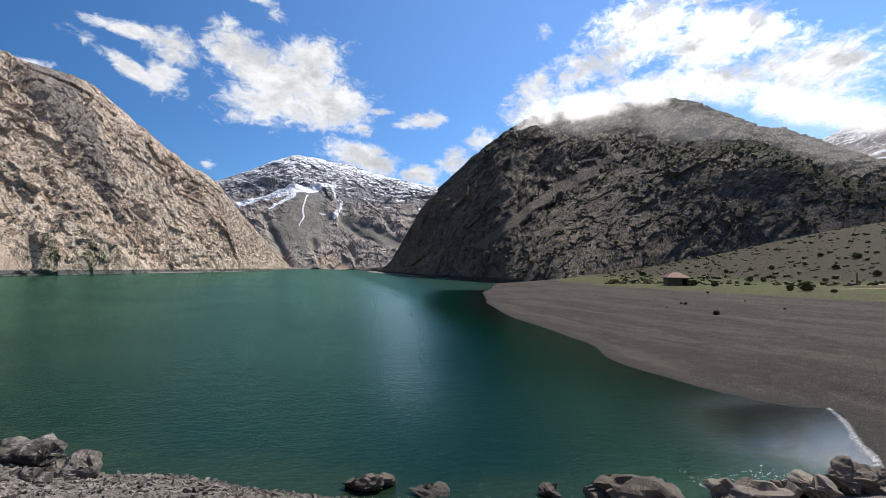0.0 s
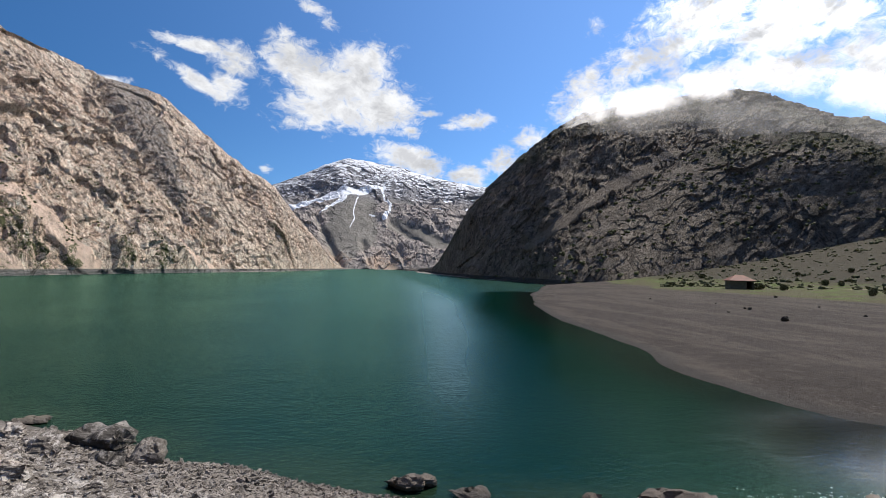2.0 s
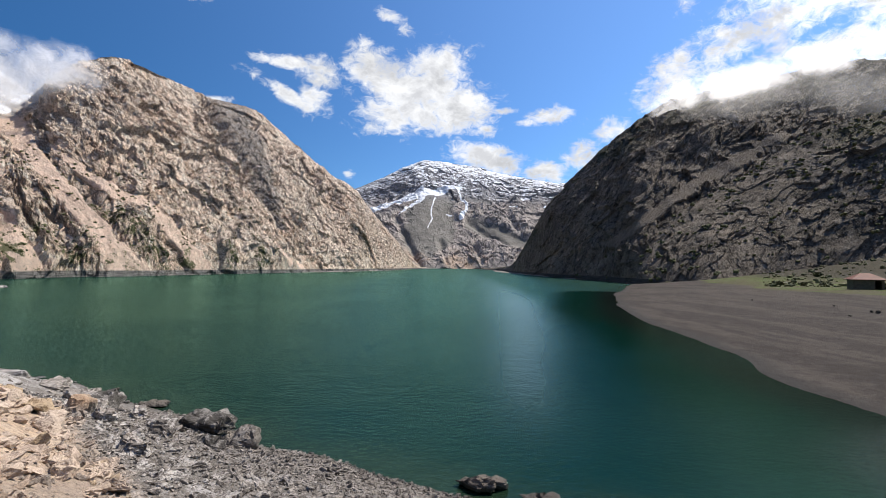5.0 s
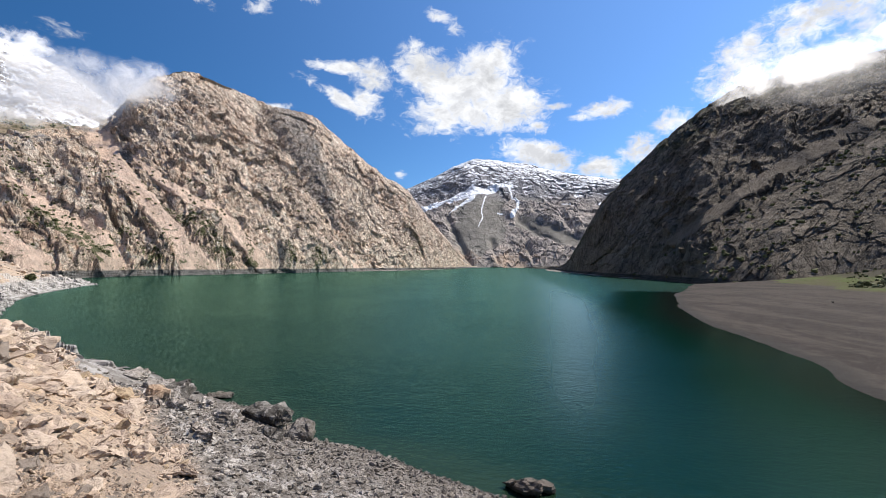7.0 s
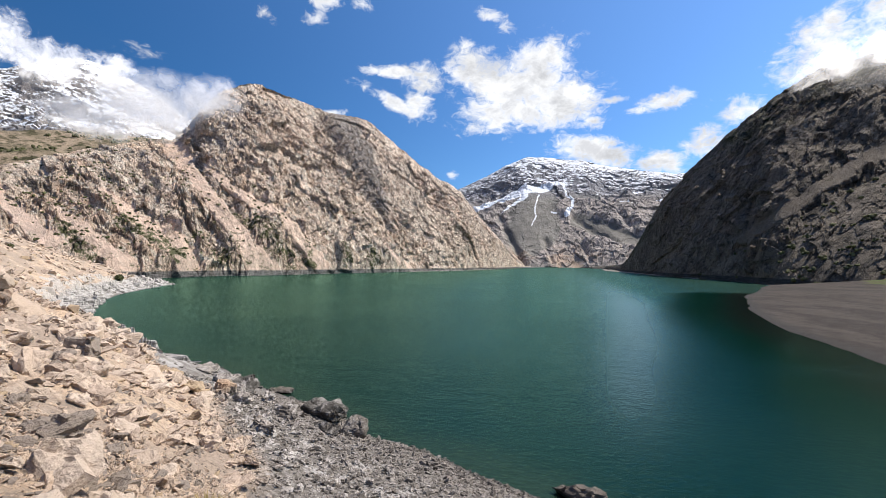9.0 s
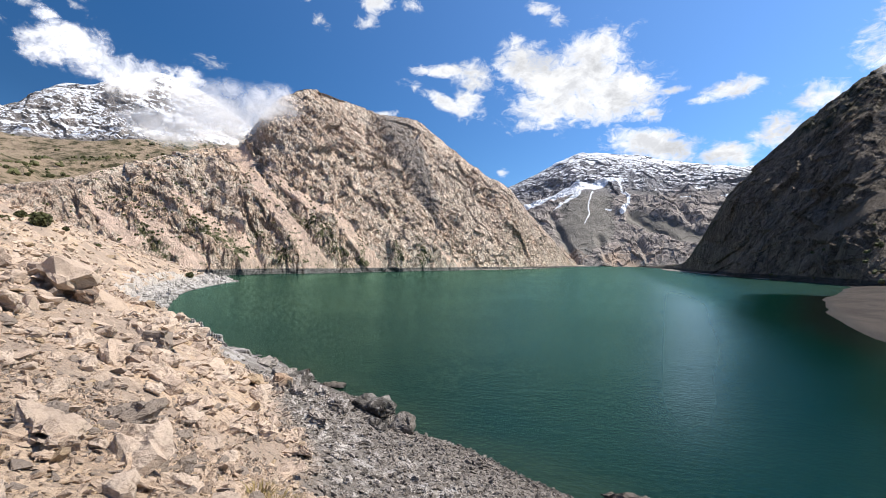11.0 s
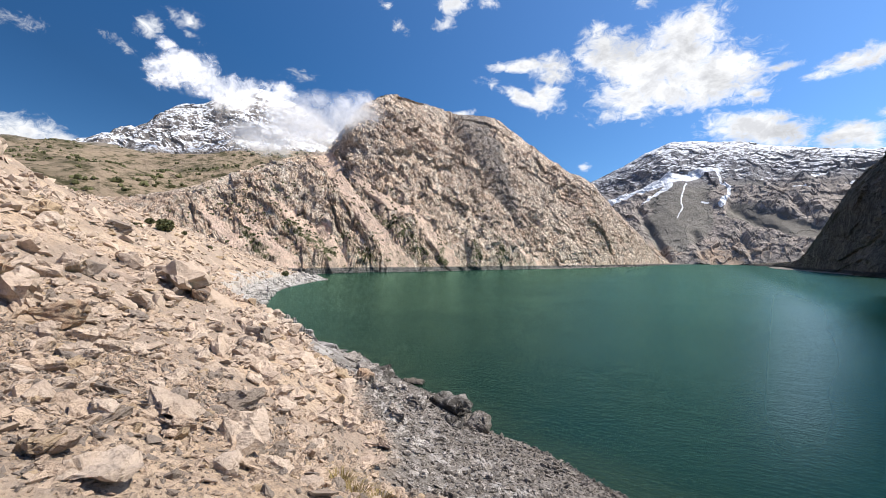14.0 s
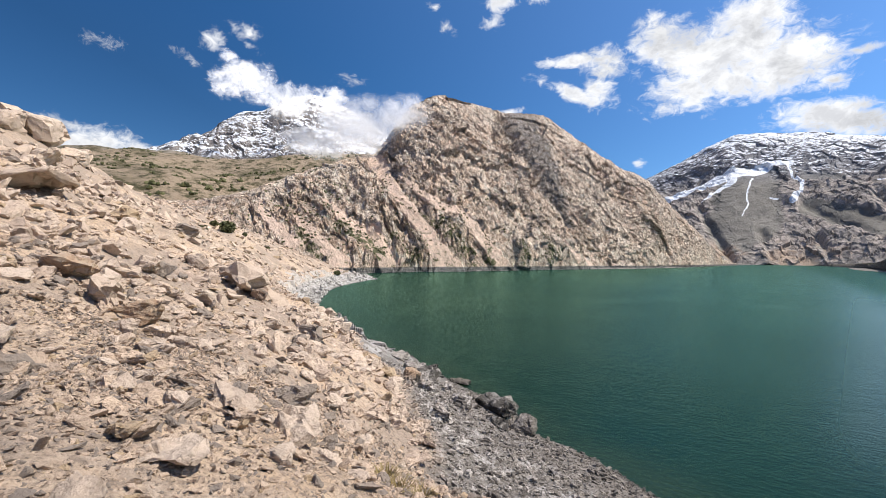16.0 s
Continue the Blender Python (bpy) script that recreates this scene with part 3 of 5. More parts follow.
def rounded(points, n=5):
    """A closed Catmull-Rom curve through the points."""
    p = np.array(points, float)
    out = []
    for i in range(len(p)):
        a, b, c, d = p[i - 1], p[i], p[(i + 1) % len(p)], p[(i + 2) % len(p)]
        for t in np.arange(n) / n:
            out.append(0.5 * (2 * b + (c - a) * t + (2 * a - 5 * b + 4 * c - d) * t * t + (3 * b - a - 3 * c + d) * t ** 3))
    return np.array(out)


LAKE = rounded(NEAR_SHORE + FAR_SHORE + DELTA_SHORE, 3)


def shore_distance(xy):
    """Metres from the shore line, positive on land."""
    out = np.empty(len(xy))
    a, b = LAKE, np.roll(LAKE, -1, 0)
    e = b - a
    for s in range(0, len(xy), 20000):
        p = xy[s:s + 20000, None, :]
        t = np.clip(((p - a) * e).sum(-1) / (e * e).sum(-1), 0, 1)
        d = np.sqrt((((p - a) - t[..., None] * e) ** 2).sum(-1)).min(1)
        x, y = p[..., 0], p[..., 1]
        cross = ((a[:, 1] > y) != (b[:, 1] > y)) & (x < a[:, 0] + (y - a[:, 1]) * e[:, 0] / np.where(e[:, 1] == 0, 1e-9, e[:, 1]))
        out[s:s + 20000] = np.where(cross.sum(1) % 2 == 1, -d, d)
    return out


# heights of the land: x, y, z
SLOPE = [(0, 0, 4.4), (-3, 3, 4.1), (-5, 3, 4.5), (3, 3, 3.4), (-4.8, 6.8, 2.0), (-1.5, 7.5, 1.7), (-8, 9.8, 2.0), (-8, 7, 3.7), (-7, 14, 0.8), (-12, 14.2, 1.95), (-18, 17.6, 2.0),
         (-12, 10.5, 3.4), (-17, 11, 5.0), (-20, 18.6, 2.3), (-26, 19, 4.2), (-6, 0, 5.5), (-14, 3, 7.2), (-24, 8, 8.6), (-20, -6, 11), (-40, -20, 24), (8, 4, 2.2), (12, 5, 2.0), (0, -12, 8.5), (25, -15, 7)]
CREST = [bearing(az, d, el) for az, d, el in ((80, 44, 12.4), (76.7, 45, 11.5), (73, 47, 9.3), (69.9, 50, 7.8), (67.5, 53, 6.2), (62.9, 58, 3.9), (58, 92, 2.6), (54, 110, 0.9), (50, 125, -0.6))]
FAN = [bearing(az, d, el) for az, d, el in ((67, 120, 6.0), (62, 130, 4.7), (58, 150, 3.2), (53, 160, 0.8), (48, 165, -1.3))]
PLAIN = [bearing(az, d, el) for az, d, el in ((-32, 118, -1.5), (-38.1, 120, -1.4), (-43.7, 108, -1.65), (-49, 96, -1.8), (-56, 92, -1.8), (-70, 80, -1.5), (-36, 160, -0.75), (-45, 150, -0.8),
                                              (-55, 140, -0.5), (-32.3, 200, -0.1), (-38.6, 230, 1.1), (-45, 240, 2.5), (-50, 250, 3.8), (-55, 260, 4.8), (-68, 280, 6), (-26, 160, -1.2))]
FAR = [bearing(az, d, el) for az, d, el in ((90, 300, 10), (120, 600, 12), (180, 900, 8), (-120, 700, 4), (-90, 500, 5), (60, 500, 4), (30, 900, 2), (-30, 900, 2), (0, 3000, 2), (60, 3500, 5),
                                           (-60, 3500, 5), (120, 4500, 5), (-120, 4500, 5), (180, 4500, 5))]
KNOWN = np.array(SLOPE + CREST + FAN + PLAIN + FAR + [(x, y, 0.0) for x, y in LAKE[::2]])


def spread_weights():
    d = np.sqrt(((KNOWN[:, None, :2] - KNOWN[None, :, :2]) ** 2).sum(-1))
    n = len(KNOWN)
    a = np.zeros((n + 1, n + 1))
    a[:n, :n], a[:n, n], a[n, :n] = -d, 1, 1
    return np.linalg.solve(a + np.diag([0.02] * n + [0]), np.r_[KNOWN[:, 2], 0])


WEIGHTS = spread_weights()


def delta_share(xy):
    x, y = xy[:, 0], xy[:, 1]
    return step(11.5, 15.5, x + 0.25 * np.minimum(y - 14, 0)) * step(9.0, 14.5, y) * step(240, 200, y)


def ground_height(xy):
    """The land's height and distance from the shore at places."""
    xy = np.asarray(xy, float)
    sd = shore_distance(xy)
    p3 = np.c_[xy, np.zeros(len(xy))]
    r = np.hypot(xy[:, 0], xy[:, 1])
    flat = delta_share(xy)
    sd = sd + (fbm(p3 / 3.0, 3, 5) - 0.5) * (0.9 - 0.3 * flat) + (fbm(p3 / 12.0, 2, 9) - 0.5) * 1.2 * step(30, 80, r)
    h = np.empty(len(xy))
    for s in range(0, len(xy), 20000):
        d = np.sqrt(((xy[s:s + 20000, None, :] - KNOWN[None, :, :2]) ** 2).sum(-1))
        h[s:s + 20000] = -d @ WEIGHTS[:-1] + WEIGHTS[-1]
    g = 0.30 - 0.25 * flat
    t = step(0.0, 5.0, sd)
    land = (1 - t) * sd * g + t * np.maximum(h, 0.03 * sd)
    rough = (fbm(p3 / 1.6, 4, 21) - 0.5) * 0.34 + (fbm(p3 / 7.0, 3, 22, ridged=True) - 0.5) * 1.1 * step(6, 30, r)
    land = land + rough * np.clip(sd / 4, 0, 1) * (1 - 0.93 * flat) * step(0.6, 3.0, r + 1.2)
    bed = np.maximum(sd * (0.45 - 0.33 * flat), -9.0)
    return np.where(sd > 0, land, bed), sd


def build_ground():
    rad = np.r_[0.001, np.geomspace(0.5, 190, 240), np.geomspace(196, 4900, 70)]
    az = np.radians(np.r_[np.linspace(-62, 88, 540, endpoint=False), np.linspace(88, 298, 60, endpoint=False)])
    r, a = np.meshgrid(rad, az, indexing="ij")
    xy = np.stack([-r * np.sin(a), r * np.cos(a)], -1).reshape(-1, 2)
    z, sd = ground_height(xy)
    v = np.c_[xy, z]
    me = mesh_from("ground", warp(v), grid_faces(len(rad), len(az), True), True)
    x, y = xy.T
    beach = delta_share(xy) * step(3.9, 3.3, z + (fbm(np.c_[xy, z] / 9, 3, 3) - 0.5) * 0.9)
    inland = step(70, 92, np.hypot(x, y)) * step(5, 30, x) * step(2.3, 2.9, z)
    dist, az = np.hypot(x, y), np.degrees(np.arctan2(-x, y))
    for d0, lean_d, wid in ((113, 0.25, 1.3), (133, 0.5, 1.5)):
        inland = inland * (1 - 0.85 * np.exp(-((dist - d0 - lean_d * (az + 50)) / wid) ** 2) * step(-42, -45, az))
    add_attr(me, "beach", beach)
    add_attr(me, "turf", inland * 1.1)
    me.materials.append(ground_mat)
    return tagged(new("ground", me), "stony lakeside ground with scree, grey shale and a gravel delta", "ground", kind="structure")


build_ground()


def build_water():
    xs = np.r_[np.linspace(-180, -40, 40), np.linspace(-39, 60, 120), np.linspace(63, 150, 30)]
    ys = np.r_[np.linspace(6, 130, 150), np.linspace(132, 1560, 70)]
    gx, gy = np.meshgrid(xs, ys, indexing="xy")
    xy = np.stack([gx, gy], -1).reshape(-1, 2)
    me = mesh_from("water", warp(np.c_[xy, np.zeros(len(xy))]), grid_faces(len(ys), len(xs)), True)
    sd = shore_distance(xy)
    add_attr(me, "shoal", step(-2.6, 0.0, sd + (fbm(np.c_[xy, 0 * sd] / 2, 2, 4) - 0.5) * 1.5) * (1 - delta_share(xy)))
    add_attr(me, "calm_sheen", step(9.5, 3.5, np.hypot(xy[:, 0] - 18.5, (xy[:, 1] - 14.5) * 1.2)))
    rim = np.array(DELTA_SHORE)
    rim = np.concatenate([a + (b - a) * np.linspace(0, 1, 9)[:, None] for a, b in zip(rim[:-1], rim[1:])])
    off = np.concatenate([np.sqrt(((xy[k:k + 5000, None] - rim) ** 2).sum(-1)).min(1) for k in range(0, len(xy), 5000)])
    # the painted sheen's wedge, set by bearing from the lookout
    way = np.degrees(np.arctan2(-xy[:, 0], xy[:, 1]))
    add_attr(me, "sheen_lane", np.exp(-((way + 7.5) / 4.5) ** 2) * step(12, 26, np.hypot(*xy.T)) * step(19, 8, xy[:, 0]))
    add_attr(me, "lee", step(17, 5, off))
    # dark gravel bed along the delta, with the shore's dark reflection painted in
    add_attr(me, "bed_and_reflection", step(-6.5, -0.5, sd) * delta_share(xy) * step(12, 20, xy[:, 1]))
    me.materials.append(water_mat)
    return tagged(new("water", me), "rippled deep teal-green mountain lake water", "water", kind="structure")


build_water()


# ---- mountains ----
def smooth_line(az, table, col, width=0.8):
    t = np.array(table, float)
    order = np.argsort(t[:, 0])
    fine = np.arange(az.min() - 4, az.max() + 4, 0.1)
    y = np.interp(fine, t[order, 0], t[order, col])
    k = np.exp(-0.5 * (np.arange(-30, 31) * 0.1 / width) ** 2)
    return np.interp(az, fine, np.convolve(np.pad(y, 30, "edge"), k / k.sum(), "valid"))


def trace(az, el, line):
    """How far, in half widths, places lie from a line of (bearing, rise, half width)."""
    best = np.full(az.shape, 99.0)
    for (a0, e0, w0), (a1, e1, w1) in zip(line[:-1], line[1:]):
        da, de = a1 - a0, e1 - e0
        t = np.clip(((az - a0) * da + (el - e0) * de) / (da * da + de * de), 0, 1)
        best = np.minimum(best, np.hypot(az - a0 - da * t, el - e0 - de * t) / (w0 + (w1 - w0) * t))
    return best


def massif(name, label, mat, foot, crest, nu, nv, relief, seed, concave=1.0, scree=(), shrub=None, foot_z=-3.0, round_off=0.5, back=0.9, dip=0.0, edge=0.35, facets=(), heap=0.4, clefts=(), grey=(), green=(), tall=0.62, ribs=1.0, bed=0.95, still=0.0, wander=1.0, inward=0.5, span=(-57, 66)):
    """A mountain face from its foot (bearing, distance) up to its crest (bearing, distance, rise), with a back side."""
    lo, hi = max(min(f[0] for f in foot), min(c[0] for c in crest)), min(max(f[0] for f in foot), max(c[0] for c in crest))
    lo, hi = max(lo, span[0]), min(hi, span[1])
    az = np.linspace(lo, hi, nu)
    fd, cd = smooth_line(az, foot, 1), smooth_line(az, crest, 1)
    fz = smooth_line(az, foot, 2) if len(foot[0]) > 2 else np.full(nu, foot_z)
    cz = 6 + cd * np.tan(np.radians(smooth_line(az, crest, 2, round_off)))
    v = np.r_[np.linspace(0, 1, nv), 1 + np.linspace(0, 1, 14)[1:] ** 1.3]
    vf, vb = np.clip(v, 0, 1)[:, None], np.clip(v - 1, 0, 1)[:, None]
    run = np.maximum(cd - fd, 5)
    d = fd + run * vf + run * back * vb
    z = fz + (cz - fz) * (vf ** concave) * (1 - 0.75 * vb)
    a = np.radians(az)[None, :] + 0 * d
    p = np.stack([-d * np.sin(a), d * np.cos(a), z], -1)
    nrm = np.cross(np.gradient(p, axis=1), np.gradient(p, axis=0))
    nrm /= np.linalg.norm(nrm, axis=-1, keepdims=True) + 1e-9
    nrm *= np.sign(nrm[..., 2:3] + 1e-9)
    size = 0.05 * run.mean()
    waz = np.degrees(a) + (fbm(p / size, 3, seed + 70) - 0.5) * wander
    wel = np.degrees(np.arctan2(z - 6, d)) + (fbm(p / size, 3, seed + 75) - 0.5) * wander
    front = v[:, None] <= 1.0

    def mark(lines, lo_w=1.25, hi_w=0.75):
        out = np.zeros(d.shape)
        for line in lines:
            out = np.maximum(out, step(lo_w, hi_w, trace(waz, wel, line)) * front)
        return out

    bare, band = mark(scree), mark(grey, 1.5, 0.5)
    carve = np.zeros(d.shape)
    for depth, line in clefts:
        carve = np.minimum(carve, -depth * np.exp(-trace(waz, wel, line) ** 2) * front)
    # ribs and blocks dip along the face
    along = a * fd.mean()
    cs, sn = math.cos(radians(dip)), math.sin(radians(dip))
    q = np.stack([(along * cs - z * sn), d * inward, (along * sn + z * cs) * tall], -1) * ribs
    disp, small = 0.0, np.clip(run / 150, 0.08, 1.0)[None, :]
    for size, amp in relief:
        disp = disp + amp * (1 - bed * bare * (size < 40)) * (fbm(q / size, 3, seed + int(size), ridged=True) - 0.45)
    for size, amp in facets:
        bent = np.stack([fbm(q / size + k * 17.3, 3, seed + 90 + k) - 0.5 for k in range(3)], -1) * 1.1
        disp = disp + amp * (1 - bed * bare) * (blocks(q * (1.0, 1.0, 0.9) / size + bent, seed + int(size * 3)) - 0.5)
    taper = np.where(vf < 1, (0.45 + 0.55 * step(0.0, 0.07, vf)) * (edge + (1 - edge) * step(1.0, 0.75, vf)), edge)
    p = p + nrm * (disp * (1 - still * band) * taper * small + carve * (1 - bed * bare) + heap * bare * step(0, 0.05, vf))[..., None]
    me = mesh_from(name, warp(p).reshape(-1, 3), grid_faces(len(v), nu), False)
    add_attr(me, "scree", bare)
    add_attr(me, "grey", band)
    sh = np.zeros(d.shape) if shrub is None else shrub(np.degrees(a), vf + 0 * d)
    add_attr(me, "shrub", np.maximum(sh, mark(green, 1.8, 0.4)))
    add_attr(me, "rise", wel)
    me.materials.append(mat)
    return tagged(new(name, me), label, "mountain", kind="structure")


LEFT_FOOT = [(-2, 2000), (3, 1300), (5.2, 900), (8, 600), (12.6, 432), (19.2, 345), (27.9, 265), (34, 230), (40, 214), (45.6, 190), (52, 178), (60, 172), (72, 172)]
LEFT_CREST = [(-2, 2074, -0.5), (5.2, 959, -0.1), (7.9, 692, 3.3), (10.3, 608, 6), (12.7, 556, 9.1), (15, 541, 10), (17, 534, 11.5), (20.1, 517, 13.8), (23.2, 495, 16.2), (24.9, 483, 16.7), (28, 454, 16.8), (31, 423, 17.9), (34.3, 396, 18.9), (36.7, 380, 19.2), (39.4, 367, 17.9), (41.5, 354, 14.5), (43, 345, 12.4), (47, 323, 11.4), (50, 306, 10.5), (54, 283, 8.6), (58, 256, 6.6), (62.4, 241, 5.6), (72, 237, 5.2)]
LEFT_SCREE = [((43.2, 11.0, 1.1), (40.6, 7.2, 0.65), (37.2, 1.5, 0.95), (34.9, -1.6, 1.4)), ((36.3, 6.7, 0.55), (32.7, 3.6, 0.6), (28.8, -0.9, 0.6)), ((40.5, 9.8, 0.2), (37.7, 7.4, 0.5), (35.5, 5.4, 0.25)),
              ((49.2, 5.8, 0.5), (45.9, 2.4, 0.65), (42.6, -1.4, 1.0)), ((23.4, 3.0, 0.1), (20.3, -0.3, 0.28)), ((52.7, 4.5, 0.25), (49.3, 0.5, 0.6), (47.6, -1.4, 1.0)), ((44.7, 2.6, 0.2), (41.6, -1.1, 0.45)),
              ((56.0, 4.8, 0.3), (53.0, 1.2, 1.0)), ((19.4, 0.2, 0.2), (18.4, -0.6, 0.5))]
LEFT_GREEN = [((38.3, 5.6, 0.4), (35.0, 2.4, 0.9), (31.9, -0.7, 0.9)), ((24.8, 2.3, 0.4), (23.3, -0.6, 0.6)), ((41.7, 1.6, 0.6), (38.9, -0.7, 0.8)), ((47.6, 3.2, 0.6), (43.6, -0.6, 1.0)), ((30.4, 0.6, 0.4), (29.6, -0.8, 0.5)), ((27.4, 1.0, 0.4), (26.4, -0.8, 0.6)), ((52.0, 2.6, 0.6), (49.8, -0.4, 0.6))]
LEFT_CLEFTS = [(9.0, ((28.6, 16.4, 0.5), (26.3, 12.9, 0.45), (23.8, 9.1, 0.4), (20.9, 3.8, 0.3))), (4.0, ((35.9, 7.1, 0.3), (33.0, 4.0, 0.3))), (4.0, ((27.4, 7.7, 0.25), (25.5, 4.4, 0.3))), (5.0, ((21.6, 9.0, 0.3), (18.9, 4.5, 0.3), (17.6, 2.0, 0.2))),
               (3.0, ((31.8, 12.0, 0.3), (29.8, 8.5, 0.3))), (3.5, ((36.8, 14.5, 0.3), (34.6, 11.5, 0.35))), (3.0, ((46.5, 9.0, 0.35), (44.5, 5.5, 0.3))), (4.0, ((15.0, 8.0, 0.25), (12.6, 4.0, 0.25), (10.8, 1.0, 0.2))), (2.5, ((42.6, 10.6, 0.9), (36.5, 1.4, 1.0)))]
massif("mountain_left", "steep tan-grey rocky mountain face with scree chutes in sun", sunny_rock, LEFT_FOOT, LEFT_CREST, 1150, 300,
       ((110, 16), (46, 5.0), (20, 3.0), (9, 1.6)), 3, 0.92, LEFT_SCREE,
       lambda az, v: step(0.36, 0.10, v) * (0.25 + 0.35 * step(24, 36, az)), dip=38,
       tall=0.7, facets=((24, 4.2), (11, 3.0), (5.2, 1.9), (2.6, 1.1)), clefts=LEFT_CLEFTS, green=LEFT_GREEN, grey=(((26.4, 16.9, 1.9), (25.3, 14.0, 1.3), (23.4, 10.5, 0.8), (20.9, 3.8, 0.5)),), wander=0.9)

RB_FOOT = [(-1.0, 1500), (-3, 1100), (-6.3, 487), (-11, 312), (-15, 264), (-20.4, 202), (-26, 205), (-33, 215), (-45, 280), (-60, 320), (-72, 350)]
RB_CREST = [(-1, 1526, -0.2), (-4, 1037, -0.1), (-6.3, 514, 0.1), (-8.2, 455, 3.6), (-10.3, 414, 7.2), (-13.5, 386, 10.8), (-16.9, 372, 13.9), (-20, 362, 16), (-23.3, 367, 18), (-28, 377, 18.5), (-33, 389, 18.6), (-38, 410, 18.4), (-42, 423, 16.6), (-45.2, 434, 14.6), (-48.6, 436, 13.0), (-51.2, 437, 11.6), (-55.4, 436, 9.2), (-64, 446, 7), (-72, 459, 6)]
RF_FOOT = [(-13.5, 268), (-15, 262), (-20.4, 200), (-26.8, 186), (-32.3, 202, ), (-38.6, 228), (-45.2, 238), (-50.2, 248), (-55.3, 258), (-64, 275), (-74, 300)]
RF_CREST = [(-13.5, 272, -0.9), (-15.8, 264, 0.8), (-18.6, 247, 2.8), (-23.0, 238, 5.7), (-26.5, 246, 7.7), (-29.9, 260, 9.7), (-33.5, 278, 12.3), (-36.0, 291, 13.2), (-40.4, 304, 13.8), (-45.4, 308, 13.1), (-48.2, 307, 11.4), (-51.7, 306, 8.6), (-55.3, 307, 7.4), (-64, 315, 6.5), (-74, 332, 6)]
SHADE_FACETS = ((26, 3.2), (12, 2.6), (6, 1.7), (3, 1.0))
massif("mountain_right_peak", "dark shaded rocky mountain with its top in cloud", shade_toned_rock, RB_FOOT, RB_CREST, 760, 240,
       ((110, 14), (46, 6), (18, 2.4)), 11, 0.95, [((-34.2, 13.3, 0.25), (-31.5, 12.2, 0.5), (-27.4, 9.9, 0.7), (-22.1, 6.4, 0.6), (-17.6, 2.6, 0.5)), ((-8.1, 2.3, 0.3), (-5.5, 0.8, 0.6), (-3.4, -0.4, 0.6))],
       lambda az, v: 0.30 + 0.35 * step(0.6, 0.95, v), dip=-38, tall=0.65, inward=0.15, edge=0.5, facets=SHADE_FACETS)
massif("mountain_right_spur", "dark boulder-strewn rocky spur above the lake shore", shade_toned_rock, RF_FOOT, RF_CREST, 640, 220,
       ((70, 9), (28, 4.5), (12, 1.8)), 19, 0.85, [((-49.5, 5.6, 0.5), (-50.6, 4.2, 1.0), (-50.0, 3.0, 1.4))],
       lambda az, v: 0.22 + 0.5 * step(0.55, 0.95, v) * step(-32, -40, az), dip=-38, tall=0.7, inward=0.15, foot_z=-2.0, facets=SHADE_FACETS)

FAR_FOOT = [(-26, 1350), (-10, 1350), (0, 1380), (8, 1350), (24, 1350)]
FAR_CREST = [(-26, 2362, 7.5), (-19, 2362, 9.4), (-16.5, 2362, 9.9), (-13.9, 2318, 10), (-11.6, 2272, 9.6), (-8.5, 2230, 10.3), (-4.7, 2191, 11.1), (-0.8, 2175, 12), (1.8, 2150, 12.4), (4.4, 2145, 12.6), (6.5, 2141, 11.8), (9.9, 2160, 10), (12.6, 2205, 8.8), (15, 2228, 8), (20, 2272, 6.5), (24, 2272, 6)]
FAR_SNOW = [((10.5, 6.4, 0.28), (7.6, 7.6, 0.42), (4.5, 8.6, 0.42), (1.8, 9.0, 0.34), (0.1, 9.1, 0.22)), ((0.3, 8.9, 0.14), (0.0, 7.9, 0.10), (-0.7, 7.4, 0.14), (-0.6, 6.4, 0.16), (0.0, 5.5, 0.26)), ((3.1, 8.2, 0.09), (3.5, 6.6, 0.05), (3.4, 5.8, 0.06), (3.9, 4.7, 0.03)),
            ((4.5, 8.1, 0.2), (7.3, 6.0, 0.05)), ((1.7, 6.2, 0.06), (1.1, 6.0, 0.05)), ((-5.8, 6.9, 0.07), (-6.9, 6.5, 0.05)), ((-7.0, 7.6, 0.1), (-8.2, 7.9, 0.06)), ((-9.4, 6.8, 0.05), (-10.8, 7.1, 0.07)), ((5.4, 12.3, 0.25), (8.2, 11.1, 0.2), (11.0, 9.7, 0.15))]
massif("mountain_far", "distant grey mountain with snow speckled over its upper half", far_snow, FAR_FOOT, FAR_CREST, 560, 260,
       ((300, 44), (140, 26), (62, 14), (26, 7)), 29, 1.0, FAR_SNOW, dip=30, foot_z=-5, wander=0.35,
       facets=((60, 9), (28, 6.0), (13, 3.6)), heap=0.0, bed=0.0, tall=0.95, ribs=0.85, still=0.85, span=(-19, 17),
       clefts=((14, ((7.6, 5.6, 0.4), (6.0, 2.6, 0.4), (4.6, 0.0, 0.3))), (12, ((-0.6, 5.6, 0.35), (-3.6, 3.6, 0.35), (-6.0, 2.0, 0.3))), (10, ((2.4, 3.0, 0.35), (1.6, 0.2, 0.3))), (9, ((-1.6, 3.0, 0.3), (-2.6, 0.4, 0.3))), (10, ((-5.0, 6.2, 0.25), (-7.4, 3.4, 0.3)))),
       grey=(((2.2, 8.4, 0.6), (3.4, 6.4, 2.4), (3.6, 4.6, 3.2)), ((-1.2, 5.0, 0.8), (-6.5, 2.9, 0.7), (-9.0, 2.0, 0.7)), ((-1.0, 7.9, 0.4), (-3.4, 7.4, 0.25))))

HILL_FOOT = [(40, 420, 60), (46, 370, 55), (52, 340, 42), (60, 300, 22), (70, 290, 18), (84, 290, 18)]
